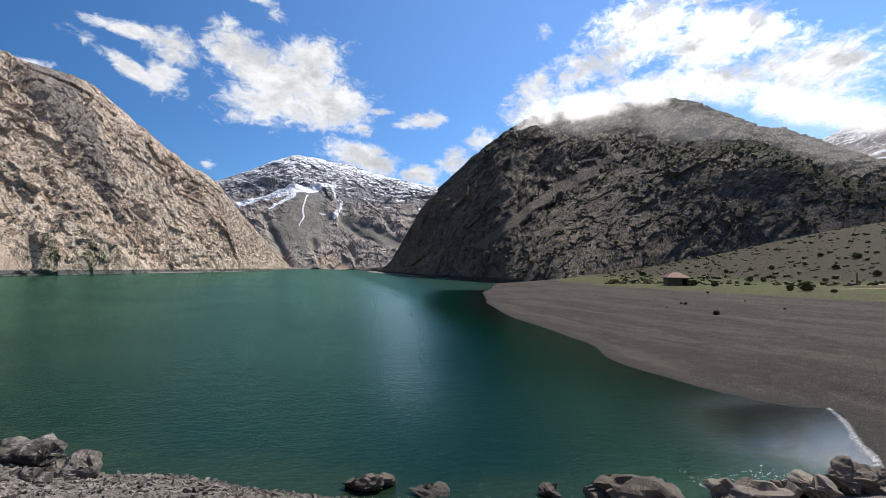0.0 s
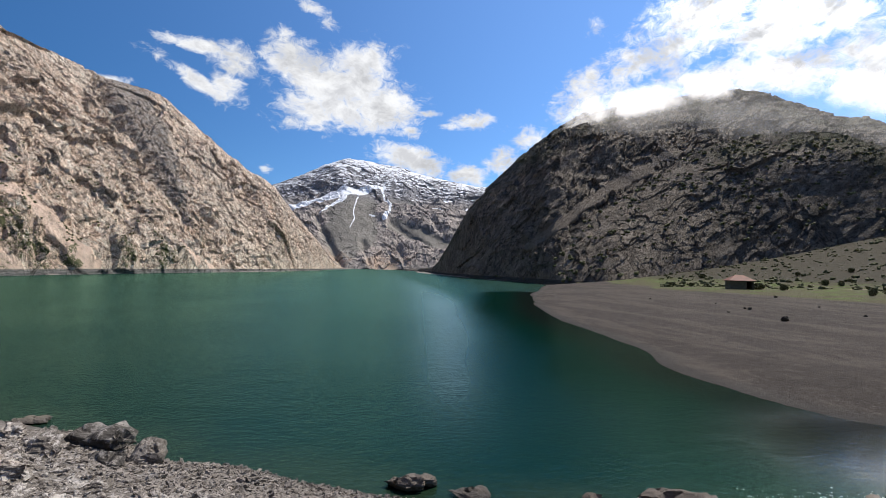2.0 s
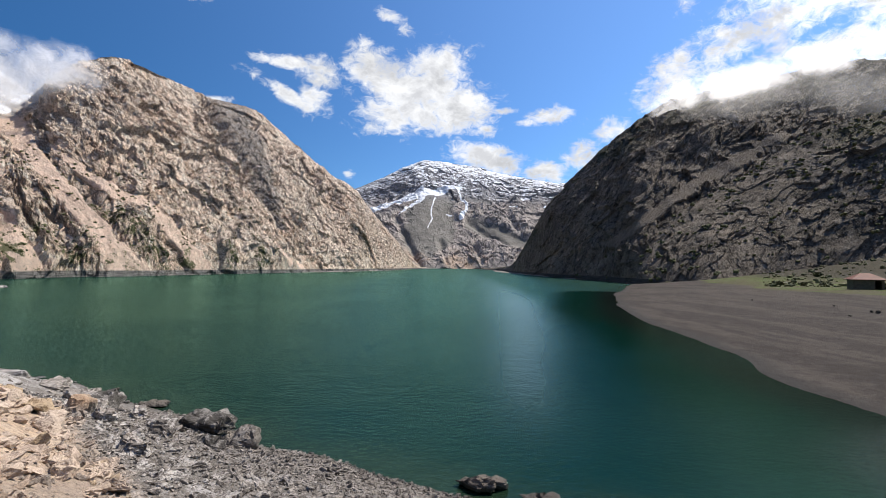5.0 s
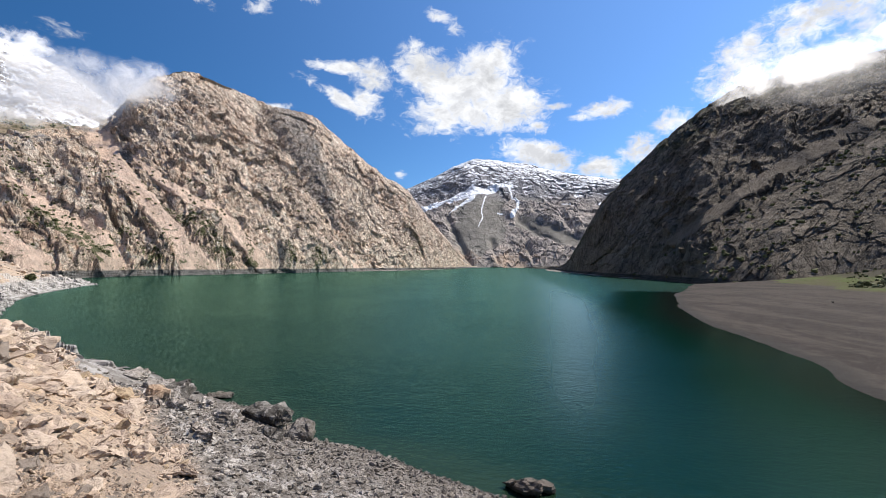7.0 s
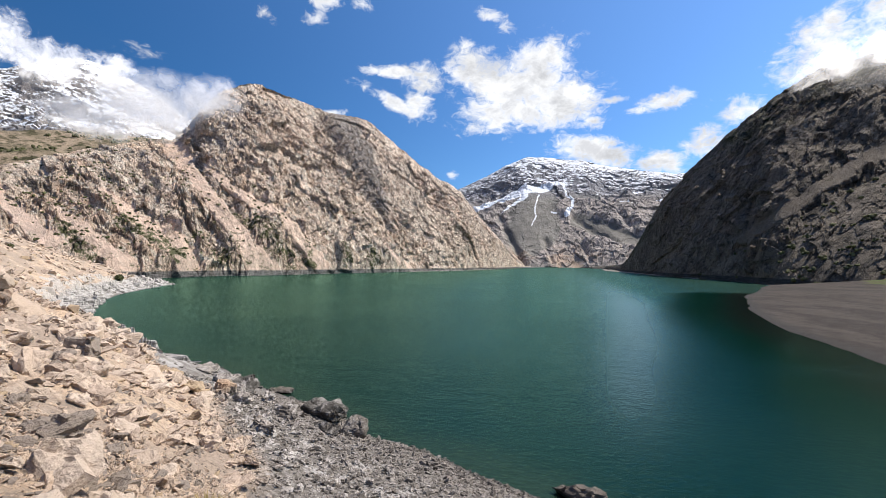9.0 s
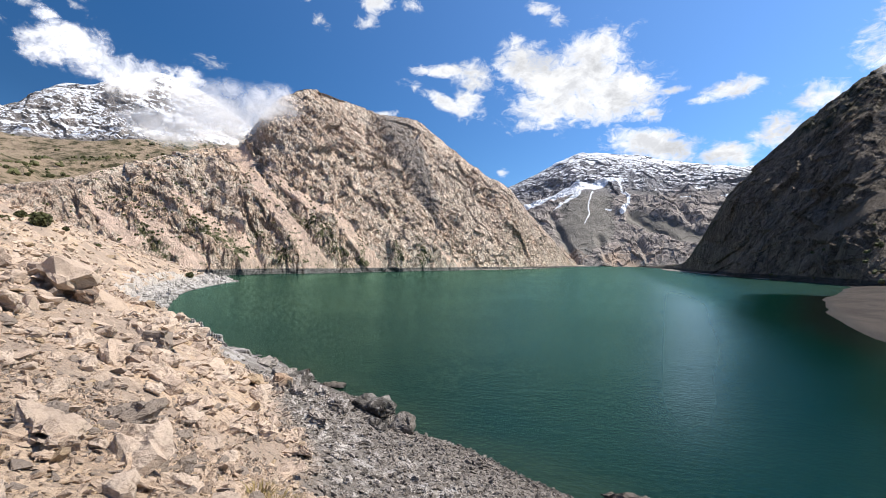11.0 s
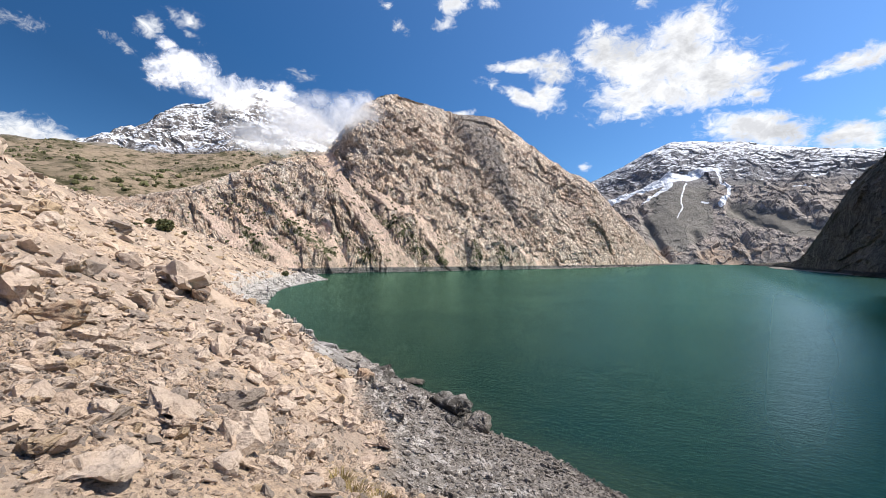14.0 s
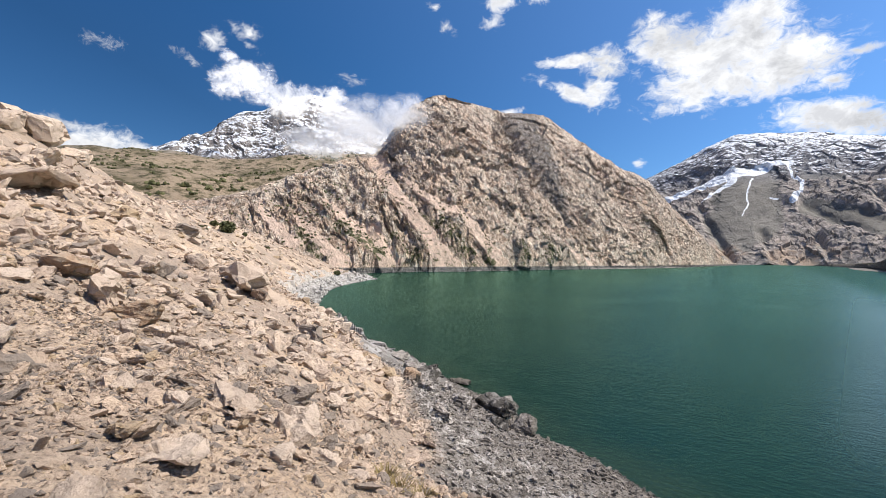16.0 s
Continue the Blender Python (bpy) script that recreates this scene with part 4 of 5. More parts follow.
HILL_CREST = [(38, 1100, 12), (45.8, 1300, 11.8), (54, 1500, 11.0), (60.7, 1500, 10.0), (66.4, 1500, 10.0), (69.8, 1400, 9.7), (74, 1400, 9.2), (84, 1400, 8)]
massif("hill_pasture", "olive-brown alpine pasture slope dotted with juniper", pasture, HILL_FOOT, HILL_CREST, 260, 120,
       ((220, 34), (90, 14), (38, 5), (16, 2)), 37, 0.9, dip=10, span=(38, 80))
PEAK_FOOT = [(36, 1500, 200), (50, 1550, 220), (60, 1550, 210), (70, 1500, 200), (80, 1500, 180)]
PEAK_CREST = [(36, 2700, 10), (42, 2700, 14), (45.9, 2700, 16.6), (49, 2650, 17.8), (51, 2600, 18.2), (53.8, 2600, 17.2), (56.0, 2600, 15.6), (58.2, 2600, 15.3), (59.7, 2600, 14.2), (61.2, 2600, 12.6), (62.7, 2600, 11.8), (66.4, 2600, 10.2),
              (72, 2600, 8.2), (80, 2600, 6)]
massif("mountain_snow_peak", "high snow-covered mountain with bare rock bands", peak_snow, PEAK_FOOT, PEAK_CREST, 280, 130,
       ((360, 80), (160, 36), (70, 15)), 43, 0.9, dip=25, facets=((110, 20), (45, 9), (20, 5)), ribs=0.8, span=(36, 80))
RR_FOOT = [(-42, 900, 40), (-55, 900, 60), (-80, 900, 60)]
RR_CREST = [(-42, 1700, 6), (-46, 1700, 9), (-50, 1700, 12.0), (-55, 1700, 14.6), (-60, 1700, 17.0), (-70, 1700, 18.5), (-80, 1700, 18)]
massif("mountain_right_far", "hazy grey mountain with old snow behind the shaded ridge", far_snow, RR_FOOT, RR_CREST, 160, 80, ((300, 70), (120, 30), (50, 12)), 53, 1.0, dip=-20, span=(-80, -42))


# ---- things ----
def part(name, bm, mat, parent=None, label=""):
    """Links a bmesh as one mesh object, under a thing where one is given."""
    me = bpy.data.meshes.new(name)
    bm.to_mesh(me)
    bm.free()
    me.materials.append(mat)
    ob = new(name, me)
    ob.parent = parent
    return tagged(ob, label)


def stone_material(name, dry, dry2, orange=0.0, washed=True, odd=1.0, greys=0.86, grey_lo=(0.10, 0.085, 0.073), grey_hi=(0.31, 0.27, 0.235), vein_scale=5.0, vein_depth=0.55):
    """Broken shale and limestone: dry above the high-water mark, grey and chalky below it."""
    m, nt, b = material(name, 0.88, 0.25)
    flat = m_place(nt)
    z = m_sep(nt, flat)[2]
    g = nt.nodes.new("ShaderNodeNewGeometry")
    one = g.outputs["Random Per Island"]
    obj = nt.nodes.new("ShaderNodeObjectInfo").outputs["Random"]
    rnd = m_math(nt, "FRACT", m_math(nt, "ADD", one, m_math(nt, "MULTIPLY", obj, 3.7)))
    fine = m_noise(nt, flat, 22.0, 10.0, 0.7)
    mid = m_noise(nt, flat, 3.2, 8.0, 0.65, 0.4)
    vein = m_noise(nt, m_place(nt, (1, 1, 7), (25, 18, 0)), vein_scale, 6.0, 0.6, 0.2)
    col = m_mix(nt, m_map(nt, rnd, 0.0, 1.0, smooth=False), dry, dry2)
    col = m_mix(nt, m_map(nt, rnd, greys, greys + 0.02, 0.0, odd), col, (0.25, 0.205, 0.17))
    col = m_mix(nt, m_map(nt, rnd, 0.95, 0.96, 0.0, odd), col, (0.42, 0.31, 0.20))
    col = m_mix(nt, m_math(nt, "MULTIPLY", m_map(nt, mid, 0.48, 0.66), 0.5), col, tuple(0.55 * c for c in dry2))
    col = m_mix(nt, m_math(nt, "MULTIPLY", m_map(nt, fine, 0.50, 0.66), 0.5), col, tuple(0.6 * c for c in dry2))
    if orange:
        col = m_mix(nt, m_math(nt, "MULTIPLY", m_map(nt, mid, 0.42, 0.55), orange), col, (0.38, 0.17, 0.075))
    grey = m_mix(nt, rnd, grey_lo, grey_hi)
    grey = m_mix(nt, m_math(nt, "MULTIPLY", m_map(nt, vein, 0.40, 0.62), vein_depth), grey, (0.06, 0.052, 0.045))
    chalk = m_math(nt, "MULTIPLY", m_map(nt, m_math(nt, "ADD", mid, m_math(nt, "MULTIPLY", fine, 0.5)), 0.72, 0.86), m_map(nt, z, 0.4, 1.5, 0.2, 1.3))
    grey = m_mix(nt, m_math(nt, "MULTIPLY", chalk, 0.6), grey, (0.52, 0.475, 0.435))
    lvl = m_math(nt, "ADD", z, m_math(nt, "MULTIPLY", m_math(nt, "SUBTRACT", mid, 0.5), 0.8))
    if washed:
        col = m_mix(nt, m_map(nt, lvl, 1.75, 2.2, 1.0, 0.0), col, grey)
    wet = m_map(nt, m_math(nt, "ADD", z, m_math(nt, "MULTIPLY", mid, 0.2)), 0.10, 0.34, 1.0, 0.0)
    col = m_mix(nt, m_math(nt, "MULTIPLY", wet, 0.8), col, (0.022, 0.019, 0.016))
    put(nt, b.inputs["Base Color"], col)
    put(nt, b.inputs["Roughness"], m_map(nt, wet, 0.0, 1.0, 0.9, 0.3))
    h = m_math(nt, "ADD", m_math(nt, "MULTIPLY", vein, 0.25), m_math(nt, "MULTIPLY", fine, 0.6))
    put(nt, b.inputs["Normal"], m_bump(nt, m_math(nt, "ADD", h, m_math(nt, "MULTIPLY", mid, 1.2)), 0.9, 0.09))
    return m


tan_stone = stone_material("tan_stone", (0.60, 0.47, 0.365), (0.42, 0.32, 0.25))
chip_stone = stone_material("chip_stone", (0.58, 0.44, 0.33), (0.33, 0.25, 0.19), greys=0.62)
pale_stone = stone_material("pale_stone", (0.57, 0.455, 0.36), (0.45, 0.35, 0.275))
ledge_stone = stone_material("ledge_stone", (0.5, 0.44, 0.39), (0.4, 0.36, 0.32), 0.0, True, 1.0, 0.86, (0.22, 0.20, 0.185), (0.52, 0.49, 0.46), 0.9, 0.85)
rusty_stone = stone_material("rusty_stone", (0.45, 0.345, 0.25), (0.33, 0.245, 0.17), 0.22)
brown_rock = stone_material("brown_shore_rock", (0.18, 0.152, 0.125), (0.085, 0.071, 0.059), 0.0, False, 0.0)
dark_shale = stone_material("dark_shale", (0.09, 0.08, 0.07), (0.06, 0.053, 0.046), 0.0, True, 0.0, 0.86, (0.022, 0.02, 0.018), (0.07, 0.062, 0.054))
rng = np.random.default_rng(7)


def hull_arrays(n, shape, seed, square=0.8):
    """Corners and triangles of an angular stone: the hull of random places in a squashed ball."""
    r = np.random.default_rng(seed)
    p = r.normal(size=(n, 3))
    p = p / np.linalg.norm(p, axis=1, keepdims=True) * (0.62 + 0.38 * r.random((n, 1)))
    p = np.sign(p) * abs(p) ** square * shape
    bm = bmesh.new()
    for q in p:
        bm.verts.new(q)
    res = bmesh.ops.convex_hull(bm, input=bm.verts)
    bmesh.ops.delete(bm, geom=[e for e in res["geom_interior"] if isinstance(e, bmesh.types.BMVert)], context="VERTS")
    bmesh.ops.triangulate(bm, faces=bm.faces)
    bm.verts.index_update()
    v = np.array([q.co for q in bm.verts])
    f = np.array([[q.index for q in face.verts] for face in bm.faces])
    bm.free()
    return v, f


TEMPLATES = [hull_arrays(9 + k % 6, (1.0, 0.55 + 0.3 * (k % 3) / 2, 0.22 + 0.4 * ((k * 7) % 10) / 10), 100 + k) for k in range(30)]


def worn(v, f, seed):
    """A stone's hull with its faces broken up and roughened."""
    bm = bmesh.new()
    vv = [bm.verts.new(q) for q in v]
    for q in f:
        bm.faces.new([vv[k] for k in q])
    for _ in range(2):
        bmesh.ops.subdivide_edges(bm, edges=bm.edges, cuts=1, use_grid_fill=True)
    bm.normal_update()
    co = np.array([q.co for q in bm.verts])
    nud = (blocks(co * 2.2 + seed, seed) - 0.5) * 0.16 + (fbm(co * 4.0, 2, seed) - 0.5) * 0.10
    for q, d in zip(bm.verts, nud):
        q.co += q.normal * d
    bmesh.ops.triangulate(bm, faces=bm.faces)
    bm.verts.index_update()
    out = np.array([q.co for q in bm.verts]), np.array([[q.index for q in face.verts] for face in bm.faces])
    bm.free()
    return out


WORN = [worn(*hull_arrays(16, (1.0, 0.7 + 0.1 * (k % 3), 0.34 + 0.05 * (k % 6)), 160 + k), 160 + k) for k in range(14)]


def strew(name, label, category, places, sizes, mat, sink=0.25, tilt=0.45):
    """Many loose stones as one object, each turned and bedded in the ground."""
    vs, fs, base = [], [], 0
    for (x, y, z), s in zip(places, sizes):
        kit = WORN if s > 0.14 and math.hypot(x, y) < 13 else TEMPLATES
        v, f = kit[rng.integers(len(kit))]
        m = np.array(Euler((rng.normal() * tilt, rng.normal() * tilt, rng.random() * 6.283)).to_matrix())
        w = (v * s * (0.75 + 0.5 * rng.random(3))) @ m.T
        vs.append(w + (x, y, z + w[:, 2].max() * (1 - 2 * sink) * 0.6))
        fs.append(f + base)
        base += len(v)
    me = mesh_from(name, np.concatenate(vs), np.concatenate(fs))
    me.materials.append(mat)
    return tagged(new(name, me), label, category, kind="stuff")


def patch(n, az0, az1, r0, r1, lo=0.05, hi=99.0):
    """Random places on land between two bearings and distances."""
    az, r = np.radians(rng.uniform(az0, az1, n)), np.sqrt(rng.uniform(r0 * r0, r1 * r1, n))
    xy = np.c_[-r * np.sin(az), r * np.cos(az)]
    z, sd = ground_height(xy)
    keep = (sd > lo) & (z < hi) & (delta_share(xy) < 0.3)
    return warp(np.c_[xy, z])[keep]


def sizes_for(n, lo, hi):
    return lo * (hi / lo) ** (rng.random(n) ** 1.9) * 0.5


for nm, tx, n, zone, lo, hi in (("gravel", "small broken stone chips on the scree", 37000, (12, 88, 1.8, 9.0), 0.03, 0.15),
                                ("rubble", "loose angular tan and grey stones on the scree", 6500, (-10, 92, 1.8, 13), 0.08, 0.36),
                                ("rubble_bed", "dense angular tan stones further along the scree", 7500, (10, 90, 10, 32), 0.14, 0.6),
                                ("scree", "scattered angular stone blocks over the slope", 5000, (20, 90, 9, 72), 0.30, 1.0),
                                ("talus", "large angular blocks scattered high on the slope", 650, (42, 88, 14, 80), 0.6, 1.9)):
    pl = patch(n, *zone, hi=60.0)
    path = step(0.40, 0.50, fbm(pl / 2.6, 2, 17)) + 0.4
    pl = pl[(rng.random(len(pl)) < path) & (pl[:, 2] > 1.9)]
    strew(nm, tx, "stones", pl, sizes_for(len(pl), lo, hi), chip_stone if hi < 0.5 else tan_stone)
pl = patch(6000, 40, 74, 60, 170, hi=60.0)
strew("fan_stones", "tan blocks scattered over the far gravel fan", "stones", pl[pl[:, 2] > 2.0], sizes_for(int((pl[:, 2] > 2.0).sum()), 0.35, 1.7), tan_stone)
pl = patch(22000, -14, 50, 7, 22, 0.0, 2.2)
strew("shale", "washed grey shale flakes covering the shore", "stones", pl, sizes_for(len(pl), 0.07, 0.30), tan_stone, 0.1, 0.3)
pl = patch(5000, -40, 62, 7, 60, 0.0, 2.2)
strew("shore_shale", "grey shale blocks along the water", "stones", pl, sizes_for(len(pl), 0.14, 0.5), tan_stone, 0.15, 0.3)
worn_meshes = [mesh_from("boulder", v, f) for v, f in WORN]
for me in worn_meshes:
    me.materials.append(pale_stone)
pl = patch(420, 30, 88, 4.5, 30, hi=60.0)
for k, (x, y, z) in enumerate(pl[pl[:, 2] > 2.1]):
    ob = new("boulder", worn_meshes[k % len(WORN)])
    size = float(sizes_for(1, 0.32, 0.85)[0])
    ob.matrix_world = pose(x, y, z + 0.12 * size, rng.normal() * 16, rng.normal() * 16, rng.uniform(0, 360)) @ Matrix.Diagonal((size, size, size, 1))
    tagged(ob, "pale angular limestone block among the rubble", "boulder", "blocks among the rubble")


def boulder(x, y, width, high=0.6, deep=0.8, seed=1, mat=None, label="", sink=0.2, tilt=12, drop=None, name="boulder", layered=0.0, turn=None, corners=15, square=0.8):
    width *= 1.15
    v, f = hull_arrays(corners, (0.5 * width, 0.5 * width * deep, 0.5 * width * high), seed, square)
    bm = bmesh.new()
    vv = [bm.verts.new(q) for q in v]
    for q in f:
        bm.faces.new([vv[k] for k in q])
    for _ in range(3):
        bmesh.ops.subdivide_edges(bm, edges=bm.edges, cuts=1, use_grid_fill=True)
    bmesh.ops.smooth_vert(bm, verts=bm.verts, factor=0.1, use_axis_x=True, use_axis_y=True, use_axis_z=True)
    co = np.array([q.co for q in bm.verts]) / width
    nudge = (fbm(co * 2.2, 3, seed, ridged=True) - 0.5) * 0.06 + (blocks(co * 3.5, seed) - 0.5) * 0.10 + (fbm(co * 11, 2, seed + 5) - 0.5) * 0.025
    if layered:
        s = co[:, 2] * 13 + co[:, 0] * 3
        nudge += layered * (abs(s - np.round(s)) - 0.25) * 0.08
    bm.normal_update()
    for q, d in zip(bm.verts, nudge):
        q.co += q.normal * d * width
    r = np.random.default_rng(seed + 9)
    rot = Euler((radians(r.normal() * tilt), radians(r.normal() * tilt), r.uniform(-0.6, 0.6) if turn is None else radians(turn)))
    bmesh.ops.transform(bm, matrix=rot.to_matrix().to_4x4(), verts=bm.verts)
    low, top = min(q.co.z for q in bm.verts), max(q.co.z for q in bm.verts)
    ground = ground_height([(x, y)])[0][0] if drop is None else drop
    me = bpy.data.meshes.new(name)
    bm.to_mesh(me)
    bm.free()
    me.materials.append(mat or pale_stone)
    ob = new(name, me)
    ob.location = warp((x, y, ground - low - sink * (top - low)))
    return tagged(ob, label or "angular tan limestone boulder bedded in scree", "boulder", "boulders on the slope" if drop is None else "")


# big stones high on the slope: x, y, width, height share
for k, (x, y, w, h) in enumerate(((-43.2, 11.1, 5.4, .5), (-40.6, 9.5, 2.8, .7), (-43, 13.5, 3.0, .5), (-21.8, 5.8, 3.6, .25), (-38.6, 14.4, 1.6, .6), (-28.4, 14.2, 1.7, .5), (-30, 15.3, 1.5, .6), (-33, 13, 1.9, .5), (-22, 8.5, 1.6, .5),
                                  (-26, 9, 1.5, .5), (-36, 10, 2.2, .5), (-18.5, 7.2, 1.3, .5), (-17.0, 9.0, 1.2, .5))):
    boulder(x, y, w, h, 0.8, 300 + k, sink=0.35)
# stones on the scree below the lookout: x, y, width, height share, depth share
STONES = ((-4.63, 2.87, .82, .42, .7), (-4.18, 3.37, .80, .5, .65), (-6.3, 4.95, .85, .5, .8), (-3.9, 1.43, .32, .5, .8), (-7.0, 3.2, .5, .5, .8), (-15.5, 9.9, 1.9, .6, .8), (-13.0, 5.5, .85, .7, .8), (-13.3, 6.0, .85, .7, .7),
          (-4.64, 2.17, .4, .6, .8), (-3.42, 2.64, .38, .5, .8), (-7.9, 4.3, .55, .5, .8), (-6.7, 6.4, .58, .5, .8), (-10.4, 12.1, .8, .5, .8), (-9.2, 10.9, .9, .45, .7), (-12.0, 10.2, 1.05, .6, .8), (-10.85, 8.7, .6, .6, .8),
          (-5.15, 1.9, .34, .6, .8), (-8.1, 3.1, .5, .6, .8), (-4.27, 3.0, .22, .6, .8), (-11.3, 6.1, .8, .5, .8), (-10.0, 4.9, .55, .5, .8), (-8.3, 5.7, .38, .6, .8), (-6.0, 3.5, .25, .6, .8), (-7.7, 6.4, .38, .6, .8),
          (-5.45, 2.2, .32, .6, .8), (-6.5, 2.8, .28, .6, .8), (-10.1, 8.8, .5, .6, .8), (-12.0, 8.6, .66, .5, .8), (-9.6, 5.7, .48, .5, .8), (-11.8, 12.0, .67, .6, .8), (-11.1, 12.0, .7, .6, .8), (-16.1, 9.8, 1.4, .6, .8))
for k, (x, y, w, h, d) in enumerate(STONES):
    boulder(x, y, w, h, d, 340 + k, sink=0.22, corners=13 + k % 4)
boulder(-3.39, 1.6, .66, .22, .7, 371, label="flat grey-brown stone slab lying on scree", name="stone_slab", tilt=5)
boulder(-3.05, 0.75, .62, .25, .75, 372, label="broad flat tan stone slab lying on scree", name="stone_slab", tilt=5)
boulder(-4.36, 2.62, .40, .2, .4, 375, label="flat tan stone plank lying on scree", name="stone_slab", tilt=5)
boulder(-8.86, 3.6, .9, .55, .7, 373, rusty_stone, "rust-stained angular boulder on scree", layered=0.5)
boulder(-10.4, 3.15, 1.2, .5, .7, 374, rusty_stone, "brown broken boulder with a shaded hollow on scree")
boulder(-15.0, 10.1, .9, .6, .7, 376, rusty_stone, "brown broken boulder against a pale block")
boulder(-16.5, 15.4, 1.15, .85, .8, 395, label="squared tan boulder perched at the slope's edge", corners=12)
boulder(-24.5, 21.9, 1.05, .7, .8, 396, label="small tan boulder perched at the slope's edge")
for k, (x, y, w) in enumerate(((-15.2, 13.6, 1.0), (-17.6, 15.0, 1.0), (-14.6, 14.4, .8), (-22.5, 20.6, 1.0), (-18.8, 17.2, 1.0))):
    boulder(x, y, w, 0.55, 0.8, 380 + k)
# grey rocks along the water's edge
wet_label = "dark grey layered shale rock at the water's edge"
for k, (x, y, w, h, d, s) in enumerate(((-7.6, 11.3, 1.0, .6, .7, .3), (-8.7, 14.0, 1.0, .6, .8, .3), (-13.0, 17.9, 1.7, .36, .6, .2), (-9.4, 15.0, 1.0, .6, .8, .3), (-8.2, 12.2, .75, .7, .8, .3),
                                       (-10.4, 15.6, .95, .6, .8, .3), (-7.3, 13.9, 1.2, .35, .7, .4), (-9.8, 13.4, .9, .6, .8, .3), (-11.4, 15.2, 1.0, .55, .8, .3), (-14.2, 18.2, 1.6, .4, .7, .3), (-17, 20.4, 1.5, .35, .7, .3))):
    boulder(x, y, w, h, d, 410 + k, dark_shale if k in (2, 6) else tan_stone, wet_label, s, 6, name="shore_rock", layered=0.8, turn=-28)
boulder(-8.5, 16.2, 2.2, .20, .45, 409, dark_shale, "long dark square-cut shale block standing in the water", 0.1, 3, name="shore_rock", layered=0.7, turn=-24, corners=30, square=0.4)
boulder(-10.5, 13.4, .95, .7, .8, 430, rusty_stone, "rust-orange and grey boulder above the shore", name="shore_rock")
boulder(-6.75, 14.9, .98, .85, .85, 431, tan_stone, "rounded pale grey boulder at the water's edge", 0.22, name="shore_rock", corners=26)
# grey-white layered ledge round the bay
def bay_ledge():
    line = rounded([(-14.6, 20.9), (-21.1, 24.8), (-27.9, 27.3), (-37.6, 33.4), (-47.5, 40.5), (-61.7, 53.3), (-78, 72), (-93, 96), (-98, 104), (-118, 112), (-136, 133)], 90)[90:-180]
    along = np.gradient(line, axis=0)
    along /= np.linalg.norm(along, axis=1, keepdims=True)
    land = np.c_[along[:, 1], -along[:, 0]] * -1.0
    across = np.linspace(0, 1, 46)
    wide = 2.6 + 3.4 * step(20, 60, np.hypot(*line.T))
    xy = line[:, None] + land[:, None] * ((across[None, :] * 1.15 - 0.15) * wide[:, None])[..., None]
    flat = xy.reshape(-1, 2)
    g = ground_height(flat)[0].reshape(xy.shape[:2])
    p3 = np.concatenate([xy, g[..., None]], -1)
    q = (g + 1.3 * (fbm(p3 / 3.5, 4, 61) - 0.42) + 0.9 * (blocks(p3 * (0.5, 0.5, 0.5), 62) - 0.5)) / 0.42
    z = 0.42 * (np.floor(q) + step(0.6, 1.0, q - np.floor(q))) + 0.10 * (fbm(p3 * 1.7, 3, 63) - 0.5)
    rim = step(0.0, 0.12, across) * step(1.0, 0.75, across)
    z = z * rim + (g - 0.15) * (1 - rim)
    me = mesh_from("rock_ledge", warp(np.concatenate([xy, z[..., None]], -1)).reshape(-1, 3), grid_faces(len(line), len(across)))
    me.materials.append(ledge_stone)
    tagged(new("rock_ledge", me), "grey-white layered rock ledge round the bay", "ledge", kind="structure")


bay_ledge()
# rocks standing in the shallows
shore_pale = stone_material("pale_shore_rock", (0.30, 0.255, 0.21), (0.12, 0.10, 0.085), 0.0, False, 0.0)
for k, (x, y, w, h, d, z, lab, pale) in enumerate(((0.4, 13.2, 1.35, .34, .6, -0.16, "half-sunken pale rock in the shallows", 1), (1.9, 12.5, 1.3, .2, .6, -0.20, "dark sunken rock just above the water", 0), (4.9, 11.9, .6, .6, .8, -0.12, "small dark rock standing in the water", 0),
                                                   (6.8, 11.2, 2.5, .34, .6, -0.12, "broad pale grey rock at the water's edge", 1), (9.9, 10.8, 2.3, .24, .6, -0.08, "low pale rock shelf at the shore", 1), (11.7, 10.9, 1.9, .2, .6, -0.05, "low wet grey rock shelf at the shore", 1),
                                                   (13.0, 11.1, 1.7, .5, .7, -0.05, "dark angular rock at the cove's edge", 0), (14.3, 11.5, 1.1, .5, .7, 0.0, "pale-topped rock at the cove's edge", 1), (-12.6, 20.0, 1.1, .22, .7, -0.12, "flat dark rock awash near the shore", 0), (-15.8, 22.2, .8, .22, .7, -0.1, "flat dark rock awash near the shore", 0))):
    boulder(x, y, w, h, d, 450 + k, shore_pale if pale else brown_rock, lab, 0.0, 6, z, "shore_rock", 0.5, corners=16)


